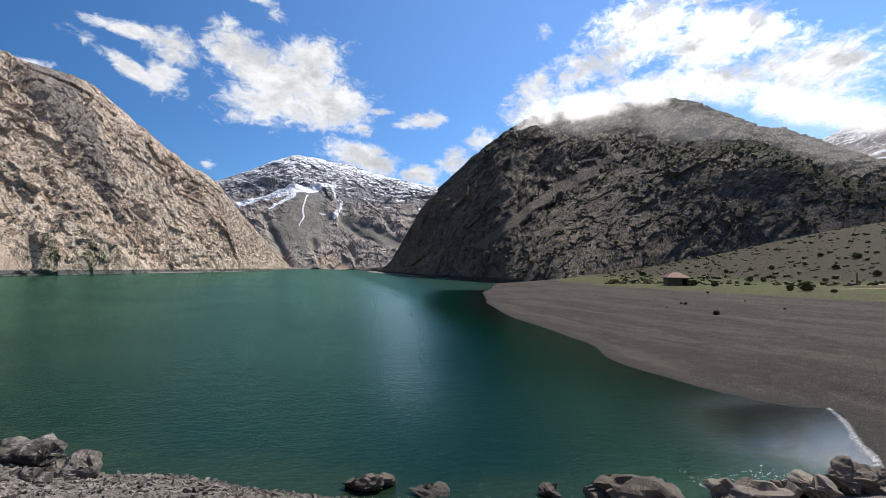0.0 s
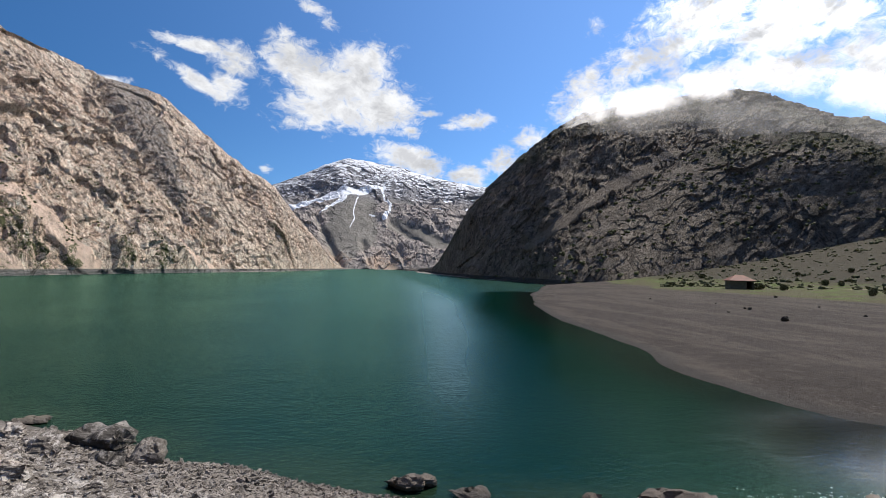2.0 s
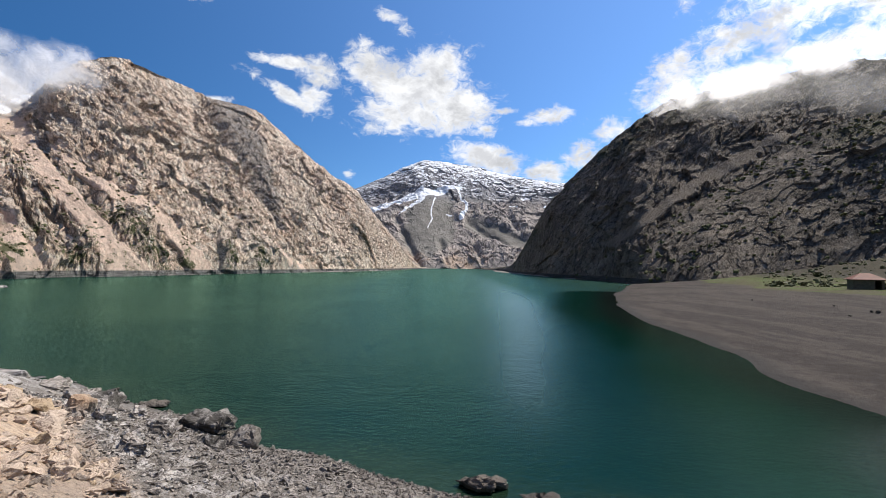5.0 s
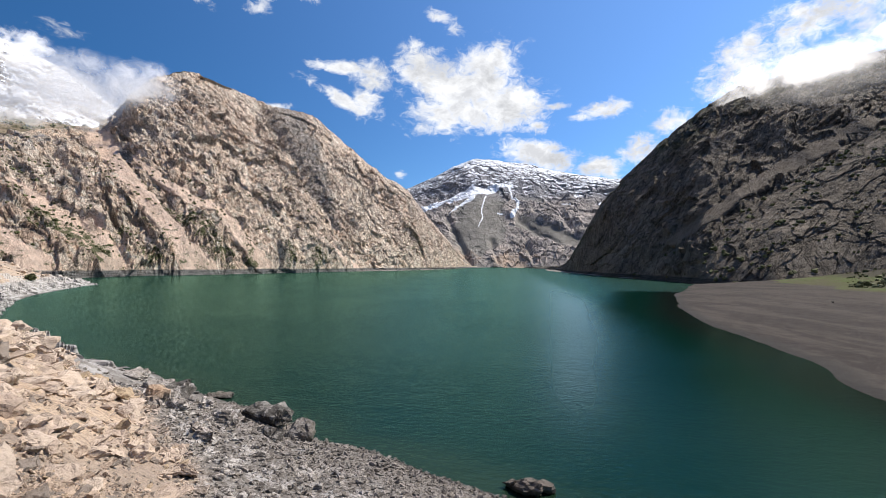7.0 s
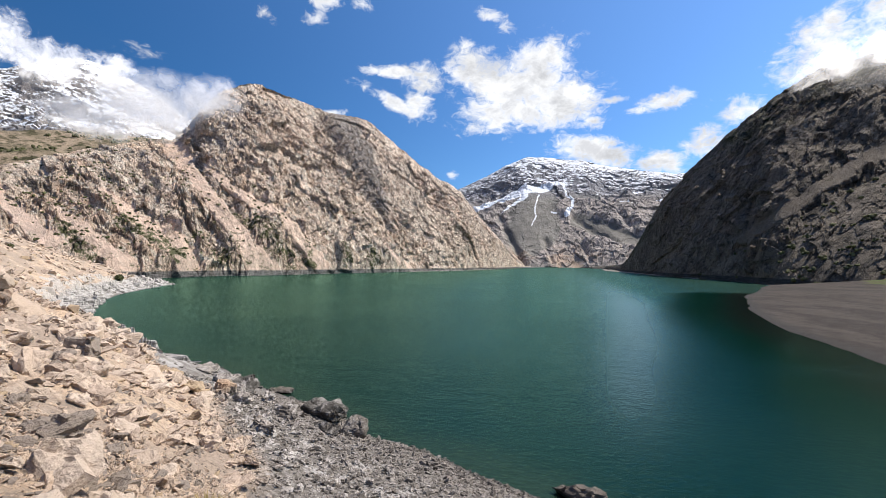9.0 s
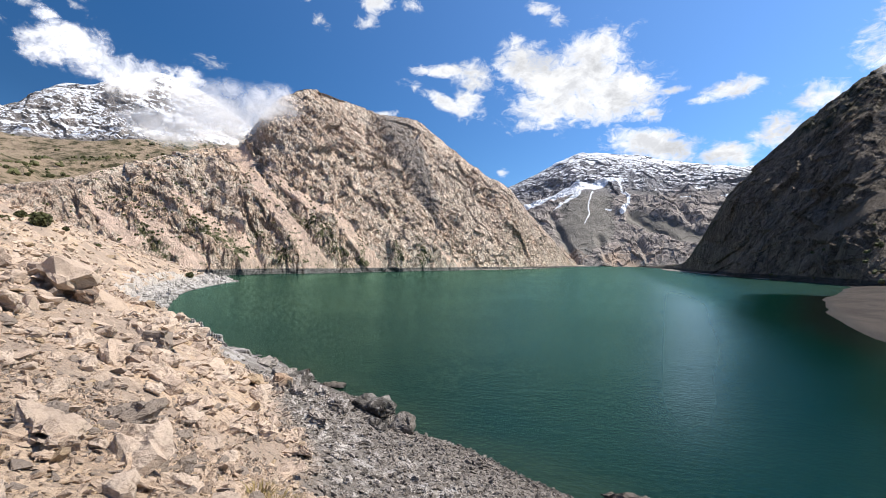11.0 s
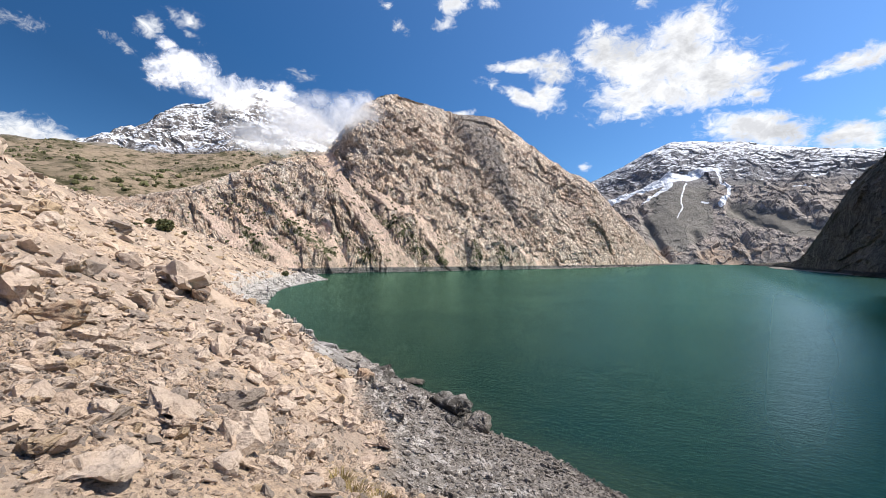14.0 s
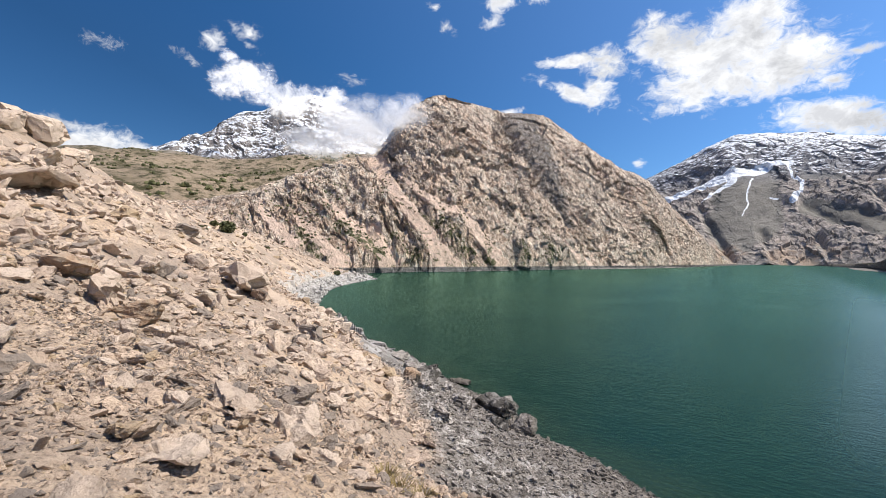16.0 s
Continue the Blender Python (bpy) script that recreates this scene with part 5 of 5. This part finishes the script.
# ---- foam where ripples break on the cove's gravel ----
def foam():
    m, nt, b = material("foam", 0.5, 0.5)
    put(nt, b.inputs["Base Color"], m_mix(nt, m_noise(nt, m_place(nt), 30.0, 6.0, 0.7), (0.6, 0.6, 0.59), (0.3, 0.3, 0.29)))
    r = np.random.default_rng(88)
    line = rounded([(20.5, 17.5), (19.4, 16.0), (17.4, 14.0), (16.3, 12.7), (15.4, 12.0)], 40)[:150]
    vs, fs, base = [], [], 0
    for k in range(1100):
        x, y = line[int(len(line) * r.random() ** 0.8)] + r.normal(size=2) * 0.06 + (-0.1, 0.1)
        v, f = TEMPLATES[r.integers(len(TEMPLATES))]
        w = v * r.uniform(0.012, 0.04) * (1, 1, 0.45)
        vs.append(w + (x, y, 0.02 * r.random()))
        fs.append(f + base)
        base += len(v)
    for k in range(350):
        x, y = (9.2 + 4.0 * r.random(), 11.9 + 0.35 * r.normal())
        v, f = TEMPLATES[r.integers(len(TEMPLATES))]
        vs.append(v * r.uniform(0.01, 0.035) * (1, 1, 0.4) + (x, y, 0.015))
        fs.append(f + base)
        base += len(v)
    me = mesh_from("foam", warp(np.concatenate(vs)), np.concatenate(fs))
    me.materials.append(m)
    tagged(new("foam", me), "white foam flecks along the gravel and shore rocks", "foam", kind="stuff")


foam()


# ---- hut and shrubs on the delta ----
def plain_material(name, a, b_col, scale, rough=0.9, bump=0.02):
    m, nt, b = material(name, rough, 0.2)
    flat = m_place(nt)
    n1, n2 = m_noise(nt, flat, scale, 8.0, 0.65, 0.3), m_noise(nt, flat, scale * 7, 6.0, 0.6)
    col = m_mix(nt, m_map(nt, n1, 0.38, 0.62), a, b_col)
    put(nt, b.inputs["Base Color"], m_mix(nt, m_math(nt, "MULTIPLY", m_map(nt, n2, 0.5, 0.75), 0.4), col, tuple(0.5 * c for c in a)))
    put(nt, b.inputs["Normal"], m_bump(nt, n2, 0.5, bump))
    return m


hut_wall = plain_material("hut_stone", (0.10, 0.10, 0.075), (0.07, 0.072, 0.054), 2.0)
hut_roof = plain_material("hut_roof_sheet", (0.20, 0.09, 0.065), (0.155, 0.075, 0.058), 1.2, 0.7)
wood = plain_material("old_timber", (0.13, 0.10, 0.075), (0.09, 0.07, 0.055), 6.0)


def box(bm, x0, x1, y0, y1, z0, z1):
    m = Matrix.Translation(((x0 + x1) / 2, (y0 + y1) / 2, (z0 + z1) / 2)) @ Matrix.Diagonal((x1 - x0, y1 - y0, z1 - z0, 1))
    bmesh.ops.create_cube(bm, size=1.0, matrix=m)


def build_hut():
    hx, hy, _ = bearing(-38.1, 120)
    hut = new("hut")
    hut.matrix_world = Matrix.Translation(warp((hx, hy, ground_height([(hx, hy)])[0][0] - 0.06))) @ pose(0, 0, 0, 0, 0, -24)
    tagged(hut, "small stone hut with a faded red hipped roof", "hut")
    for x0, x1, y0, y1, z0, z1 in ((-2.1, 0.75, -1.6, -1.35, 0, 1.75), (1.95, 2.1, -1.6, -1.35, 0, 1.75), (0.75, 1.95, -1.6, -1.35, 1.55, 1.75), (-2.1, 2.1, 1.35, 1.6, 0, 1.75), (-2.1, -1.85, -1.35, 1.35, 0, 1.75), (1.85, 2.1, -1.35, 1.35, 0, 1.75)):
        bm = bmesh.new()
        box(bm, x0, x1, y0, y1, z0, z1)
        part("wall", bm, hut_wall, hut)
    bm = bmesh.new()
    e = [bm.verts.new(q) for q in ((-2.5, -2.0, 1.72), (2.5, -2.0, 1.72), (2.5, 2.0, 1.72), (-2.5, 2.0, 1.72))]
    t = [bm.verts.new(q) for q in ((-2.5, -2.0, 1.80), (2.5, -2.0, 1.80), (2.5, 2.0, 1.80), (-2.5, 2.0, 1.80))]
    r = [bm.verts.new(q) for q in ((-0.7, 0, 2.95), (0.7, 0, 2.95))]
    bm.faces.new(e[::-1])
    for i in range(4):
        bm.faces.new((e[i], e[(i + 1) % 4], t[(i + 1) % 4], t[i]))
    bm.faces.new((t[0], t[1], r[1], r[0]))
    bm.faces.new((t[1], t[2], r[1]))
    bm.faces.new((t[2], t[3], r[0], r[1]))
    bm.faces.new((t[3], t[0], r[0]))
    part("roof", bm, hut_roof, hut, "faded red sheet roof")
    for x in (0.72, 1.90):
        bm = bmesh.new()
        box(bm, x, x + 0.08, -1.64, -1.56, 0, 1.55)
        part("door_post", bm, wood, hut)


build_hut()


def leaf_material(name, a, b_col):
    m, nt, b = material(name, 0.75, 0.2)
    rnd = nt.nodes.new("ShaderNodeNewGeometry").outputs["Random Per Island"]
    put(nt, b.inputs["Base Color"], m_mix(nt, rnd, a, b_col))
    return m


leaf = leaf_material("shrub_leaf", (0.055, 0.06, 0.024), (0.115, 0.115, 0.05))
dry_grass = leaf_material("dry_grass", (0.30, 0.21, 0.09), (0.20, 0.16, 0.06))


def bush(x, y, width, high, seed):
    """A shrub of bent stems with loose leaves round their ends."""
    r = np.random.default_rng(seed)
    z = ground_height([(x, y)])[0][0]
    b = new("bush")
    b.location = warp((x, y, z - 0.03))
    tagged(b, "low dense green shrub growing on the plain", "bush", "shrubs on the plain")
    bm = bmesh.new()
    tips = []
    for _ in range(9):
        a, lean = r.uniform(0, 6.283), r.uniform(0.1, 0.5) * width
        p0, p1 = Vector((0.05 * math.cos(a), 0.05 * math.sin(a), 0)), Vector((lean * math.cos(a), lean * math.sin(a), high * r.uniform(0.45, 0.85)))
        m = (p1 - p0).to_track_quat("Z", "Y").to_matrix().to_4x4()
        bmesh.ops.create_cone(bm, cap_ends=False, segments=5, radius1=0.035, radius2=0.012, depth=(p1 - p0).length, matrix=Matrix.Translation((p0 + p1) / 2) @ m)
        tips.append(p1)
    part("stems", bm, wood, b)
    n = 520
    c = r.normal(size=(n, 3))
    c *= (r.random((n, 1)) ** 0.4) / np.linalg.norm(c, axis=1, keepdims=True)
    c = c * (0.5 * width, 0.5 * width, 0.5 * high) * (0.75 + 0.5 * fbm(c * 1.7 + seed, 2, seed))[:, None] + (0, 0, 0.5 * high)
    u = r.normal(size=(n, 3))
    u /= np.linalg.norm(u, axis=1, keepdims=True)
    w = np.cross(u, r.normal(size=(n, 3)))
    w /= np.linalg.norm(w, axis=1, keepdims=True)
    s = 0.10 * width * r.uniform(0.6, 1.3, (n, 1))
    v = np.stack([c - u * s, c + w * s * 0.5, c + u * s, c - w * s * 0.5], 1).reshape(-1, 3)
    me = mesh_from("leaves", v, np.arange(4 * n).reshape(-1, 4))
    me.materials.append(leaf)
    new("leaves", me).parent = b


BUSHES = ((-39.6, 121, 2.6, 1.3), (-41.6, 120, 1.5, 1.3), (-44.6, 150, 1.7, 1.5), (-45.7, 148, 1.3, 1.4), (-47.6, 105, 1.2, 1.3), (-48.8, 104, 2.2, 1.7), (-50.7, 100, 1.0, 0.6), (-52.4, 180, 2.2, 1.6), (-51, 165, 1.8, 1.2),
          (-32.2, 135, 1.5, 1.2), (-33.1, 132, 1.4, 1.1), (-34.0, 133, 1.3, 1.0), (-35.4, 135, 1.0, 0.9), (-35.0, 175, 2.2, 1.3), (-42.7, 170, 1.3, 1.3), (-46.4, 172, 1.5, 1.3), (-53.6, 150, 1.6, 1.3), (-50.0, 190, 1.7, 1.2))
for k, (az, d, w, h) in enumerate(BUSHES):
    bx, by, _ = bearing(az, d)
    bush(bx, by, w, h, 600 + k)
for k, (az, d, w) in enumerate(((61.8, 62, 1.3), (59.3, 88, 2.6), (60.6, 90, 1.4), (57.6, 95, 1.0), (47.6, 118, 1.6), (55.2, 100, 0.9))):
    bx, by, _ = bearing(az, d)
    bush(bx, by, w, 0.75 * w, 640 + k)
# dark stones lying on the gravel
for k, (az, d, w) in enumerate(((-41.5, 62, 1.0), (-38.8, 74, .6), (-38.4, 75, .45), (-40.9, 96, .6), (-44, 80, .4), (-37, 70, .3), (-36, 82, .35), (-30, 90, .4), (-47, 70, .35))):
    bx, by, _ = bearing(az, d)
    boulder(bx, by, w, .6, .8, 700 + k, shade_toned_rock, "dark boulder lying alone on the gravel delta", 0.15, name="beach_stone")


def stump():
    sx, sy, _ = bearing(-52.2, 128)
    z = ground_height([(sx, sy)])[0][0]
    t = tagged(new("fallen_log"), "dead tree trunk lying on the grass with a snag", "log")
    t.location = warp((sx, sy, z))
    for nm, p0, p1, r0, r1 in (("trunk", (-1.7, 0, 0.25), (1.6, 0.3, 0.45), 0.3, 0.2), ("snag", (0.5, 0.1, 0.3), (0.75, 0.2, 2.6), 0.16, 0.07), ("branch", (1.0, 0.2, 0.4), (1.9, -0.5, 1.2), 0.1, 0.04)):
        p0, p1 = Vector(p0), Vector(p1)
        bm = bmesh.new()
        bmesh.ops.create_cone(bm, cap_ends=True, segments=9, radius1=r0, radius2=r1, depth=(p1 - p0).length, matrix=Matrix.Translation((p0 + p1) / 2) @ (p1 - p0).to_track_quat("Z", "Y").to_matrix().to_4x4())
        part(nm, bm, wood, t)


stump()


def tuft(x, y, seed, n=120, high=0.15, spread=0.15):
    r = np.random.default_rng(seed)
    z = ground_height([(x, y)])[0][0]
    a, rad = r.uniform(0, 6.283, n), spread * np.sqrt(r.random(n))
    base = np.c_[rad * np.cos(a), rad * np.sin(a), np.zeros(n) - 0.02]
    tip = base * 1.9 + np.c_[r.normal(size=(n, 2)) * 0.06, high * r.uniform(0.5, 1, n)]
    mid = 0.55 * base + 0.45 * tip + (0, 0, 0.04)
    side = np.c_[-np.sin(a), np.cos(a), 0 * a] * 0.004
    v = np.stack([base - side, base + side, mid + side, mid - side], 1).reshape(-1, 3)
    v2 = np.stack([mid - side, mid + side, tip + side * 0.2, tip - side * 0.2], 1).reshape(-1, 3)
    me = mesh_from("grass_tuft", np.r_[v, v2], np.arange(8 * n).reshape(-1, 4))
    me.materials.append(dry_grass)
    ob = new("grass_tuft", me)
    ob.location = warp((x, y, z))
    tagged(ob, "dry yellow grass tuft among the stones", "grass")


tuft(-3.4, 4.1, 1)
tuft(-3.1, 4.0, 2)
tuft(-2.9, 4.2, 3, 90, 0.15)


# ---- scattered juniper on the slopes ----
def clumps(name, label, places, sizes, seed):
    r = np.random.default_rng(seed)
    vs, fs, base = [], [], 0
    bm = bmesh.new()
    bmesh.ops.create_icosphere(bm, subdivisions=1, radius=1.0)
    bm.verts.index_update()
    iv = np.array([q.co for q in bm.verts])
    jf = np.array([[q.index for q in f.verts] for f in bm.faces])
    bm.free()
    for p, s in zip(places, sizes):
        for _ in range(3):
            w = iv * s * r.uniform(0.45, 0.8, 3) * r.uniform(0.6, 1.4, (len(iv), 1)) + p + r.normal(size=3) * s * (0.5, 0.5, 0.15) + (0, 0, 0.25 * s)
            vs.append(w)
            fs.append(jf + base)
            base += len(iv)
    me = mesh_from(name, np.concatenate(vs), np.concatenate(fs))
    me.materials.append(leaf)
    return tagged(new(name, me), label, "shrubs", kind="stuff")


def on_mesh(ob_name, n, seed, weight):
    me = bpy.data.objects[ob_name].data
    co = np.empty(len(me.vertices) * 3)
    me.vertices.foreach_get("co", co)
    co = co.reshape(-1, 3)
    r = np.random.default_rng(seed)
    nrm = np.empty(len(co) * 3)
    me.vertex_normals.foreach_get("vector", nrm)
    w = weight(co) * (abs(nrm.reshape(-1, 3)[:, 2]) > 0.5)
    return co[r.choice(len(co), n, replace=False, p=w / w.sum())]


def low_slope(co):
    az = np.degrees(np.arctan2(-co[:, 0], co[:, 1]))
    return step(80, 26, co[:, 2]) * step(3, 18, co[:, 2]) * step(14, 30, az) * step(66, 54, az) * (co[:, 2] > 4) * (1 - 0.65 * step(44, 50, az)) * (step(0.42, 0.62, fbm(co / 13, 2, 5)) + 0.1) + 1e-9


g0 = np.random.default_rng(77)
pl = on_mesh("mountain_left", 800, 5, low_slope)
clumps("mountain_shrubs", "small green bushes on the lower rocky slopes", pl, g0.uniform(0.3, 0.75, len(pl)), 6)
pl = on_mesh("hill_pasture", 1300, 8, lambda co: step(0.42, 0.62, fbm(co / 120, 2, 3)) * step(330, 120, co[:, 2]) + 0.02)
clumps("pasture_juniper", "dark juniper bushes dotted over the pasture", pl, g0.uniform(0.9, 2.6, len(pl)), 9)
pl = on_mesh("mountain_right_spur", 500, 12, lambda co: step(20, 90, co[:, 2]) + 0.25)
clumps("spur_shrubs", "dark shrubs on the shaded spur", pl, g0.uniform(0.5, 1.2, len(pl)), 13)
az, dd = np.radians(g0.uniform(-62, -31, 900)), g0.uniform(128, 255, 900)
xy = np.c_[-dd * np.sin(az), dd * np.cos(az)]
pl = warp(np.c_[xy, ground_height(xy)[0]])
clumps("plain_shrubs", "small scattered shrubs on the stony plain", pl, 0.22 + 0.75 * g0.random(len(pl)) ** 3, 15)


# ---- clouds that hang on the mountains ----
def vapour(name, lobes, far, density=0.9, ragged=1.0, grain=1.0, soft=0.8, white=0.96, behind=0.4):
    """Vapour that thins out round lobes (across, up, half width, half height, lean, weight; metres about the cloud's middle)."""
    m = bpy.data.materials.new(name)
    m.use_nodes = True
    nt = m.node_tree
    nt.nodes.remove(nt.nodes["Principled BSDF"])
    out = nt.nodes["Material Output"]
    local = nt.nodes.new("ShaderNodeTexCoord").outputs["Object"]
    x, _, z = m_sep(nt, local)[0:3]
    face = nt.nodes.new("ShaderNodeCombineXYZ")
    put(nt, face.inputs[0], x)
    put(nt, face.inputs[1], z)
    cover = None
    for across, up, hw, hh, lean, weight in lobes:
        mp = nt.nodes.new("ShaderNodeMapping")
        mp.vector_type = "TEXTURE"
        mp.inputs["Location"].default_value, mp.inputs["Rotation"].default_value, mp.inputs["Scale"].default_value = (across, up, 0), (0, 0, radians(lean)), (hw, hh, 1)
        put(nt, mp.inputs["Vector"], face.outputs[0])
        lobe = m_map(nt, m_vec(nt, "LENGTH", mp.outputs[0], (0, 0, 0)), 1.45, 0.1, 0.0, weight)
        cover = lobe if cover is None else m_math(nt, "MAXIMUM", cover, lobe)
    n1, n2 = m_noise(nt, face.outputs[0], 11.0 * grain / far, 12.0, 0.62, 0.4), m_noise(nt, face.outputs[0], 40.0 * grain / far, 8.0, 0.66, 0.9)
    body = m_math(nt, "ADD", cover, m_math(nt, "ADD", m_math(nt, "MULTIPLY", m_math(nt, "SUBTRACT", n1, 0.5), 2.0 * ragged), m_math(nt, "MULTIPLY", m_math(nt, "SUBTRACT", n2, 0.5), 1.3 * ragged)))
    alpha = m_math(nt, "MULTIPLY", m_map(nt, body, 0.36, 0.36 + soft, 0.0, density), m_map(nt, cover, 0.0, 0.22))
    lumps = m_noise(nt, face.outputs[0], 16.0 * grain / far, 8.0, 0.6, 0.4)
    bump = m_bump(nt, m_math(nt, "ADD", lumps, m_math(nt, "MULTIPLY", n2, 0.25)), 0.5, 0.09 * far)
    # vapour scatters to all sides; normals bent sunward brighten faces turned from the sun
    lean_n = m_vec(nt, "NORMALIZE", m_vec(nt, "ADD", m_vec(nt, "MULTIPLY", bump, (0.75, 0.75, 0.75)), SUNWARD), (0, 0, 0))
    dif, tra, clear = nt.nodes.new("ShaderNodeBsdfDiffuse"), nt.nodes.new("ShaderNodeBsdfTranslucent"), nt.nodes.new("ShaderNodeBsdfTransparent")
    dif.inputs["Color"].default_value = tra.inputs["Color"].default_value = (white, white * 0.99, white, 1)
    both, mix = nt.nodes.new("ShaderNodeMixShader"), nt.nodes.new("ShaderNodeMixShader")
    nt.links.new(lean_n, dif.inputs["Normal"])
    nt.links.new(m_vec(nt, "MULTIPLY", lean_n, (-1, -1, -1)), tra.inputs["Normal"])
    both.inputs[0].default_value = behind
    nt.links.new(dif.outputs[0], both.inputs[1])
    nt.links.new(tra.outputs[0], both.inputs[2])
    put(nt, mix.inputs[0], alpha)
    nt.links.new(clear.outputs[0], mix.inputs[1])
    nt.links.new(both.outputs[0], mix.inputs[2])
    nt.links.new(mix.outputs[0], out.inputs["Surface"])
    return m


def cloud(name, label, lobes, far, thick, seed, **look_of):
    """A lens of vapour at a distance, from lobes given as bearing, rise, half width, half height (degrees), lean and weight."""
    az0, el0 = np.mean([q[0] for q in lobes]), np.mean([q[1] for q in lobes])
    t0, deg = math.tan(radians(el0)), far * math.pi / 180
    flat = [(-far * math.tan(radians((az - az0) * WIDEN)), far * NEARER * (math.tan(radians(el)) - t0), hw * deg * WIDEN, hh * deg * NEARER, -lean, k) for az, el, hw, hh, lean, k in lobes]
    x0, x1 = min(q[0] - 1.5 * q[2] for q in flat), max(q[0] + 1.5 * q[2] for q in flat)
    z0, z1 = min(q[1] - 1.5 * max(q[3], 0.4 * q[2]) for q in flat), max(q[1] + 1.5 * max(q[3], 0.4 * q[2]) for q in flat)
    bm = bmesh.new()
    bmesh.ops.create_icosphere(bm, subdivisions=5, radius=1.0)
    bm.verts.index_update()
    ball, tri = np.array([q.co for q in bm.verts]), np.array([[q.index for q in f.verts] for f in bm.faces])
    bm.free()
    ball = ball * (1.0 + 0.12 * (fbm(ball * 2.4 + seed * 3, 4, seed) - 0.5))[:, None]
    me = mesh_from("cloud", ball * (0.72 * (x1 - x0), thick, 0.72 * (z1 - z0)) + ((x0 + x1) / 2, 0, (z0 + z1) / 2), tri, True)
    me.materials.append(vapour(name, flat, far, **look_of))
    c = tagged(new("cloud", me), label, "cloud")
    x, y, _ = warp(bearing(az0, far * NEARER))
    c.matrix_world = pose(x, y, 6 + far * NEARER * t0, 0, 0, az0 * WIDEN)


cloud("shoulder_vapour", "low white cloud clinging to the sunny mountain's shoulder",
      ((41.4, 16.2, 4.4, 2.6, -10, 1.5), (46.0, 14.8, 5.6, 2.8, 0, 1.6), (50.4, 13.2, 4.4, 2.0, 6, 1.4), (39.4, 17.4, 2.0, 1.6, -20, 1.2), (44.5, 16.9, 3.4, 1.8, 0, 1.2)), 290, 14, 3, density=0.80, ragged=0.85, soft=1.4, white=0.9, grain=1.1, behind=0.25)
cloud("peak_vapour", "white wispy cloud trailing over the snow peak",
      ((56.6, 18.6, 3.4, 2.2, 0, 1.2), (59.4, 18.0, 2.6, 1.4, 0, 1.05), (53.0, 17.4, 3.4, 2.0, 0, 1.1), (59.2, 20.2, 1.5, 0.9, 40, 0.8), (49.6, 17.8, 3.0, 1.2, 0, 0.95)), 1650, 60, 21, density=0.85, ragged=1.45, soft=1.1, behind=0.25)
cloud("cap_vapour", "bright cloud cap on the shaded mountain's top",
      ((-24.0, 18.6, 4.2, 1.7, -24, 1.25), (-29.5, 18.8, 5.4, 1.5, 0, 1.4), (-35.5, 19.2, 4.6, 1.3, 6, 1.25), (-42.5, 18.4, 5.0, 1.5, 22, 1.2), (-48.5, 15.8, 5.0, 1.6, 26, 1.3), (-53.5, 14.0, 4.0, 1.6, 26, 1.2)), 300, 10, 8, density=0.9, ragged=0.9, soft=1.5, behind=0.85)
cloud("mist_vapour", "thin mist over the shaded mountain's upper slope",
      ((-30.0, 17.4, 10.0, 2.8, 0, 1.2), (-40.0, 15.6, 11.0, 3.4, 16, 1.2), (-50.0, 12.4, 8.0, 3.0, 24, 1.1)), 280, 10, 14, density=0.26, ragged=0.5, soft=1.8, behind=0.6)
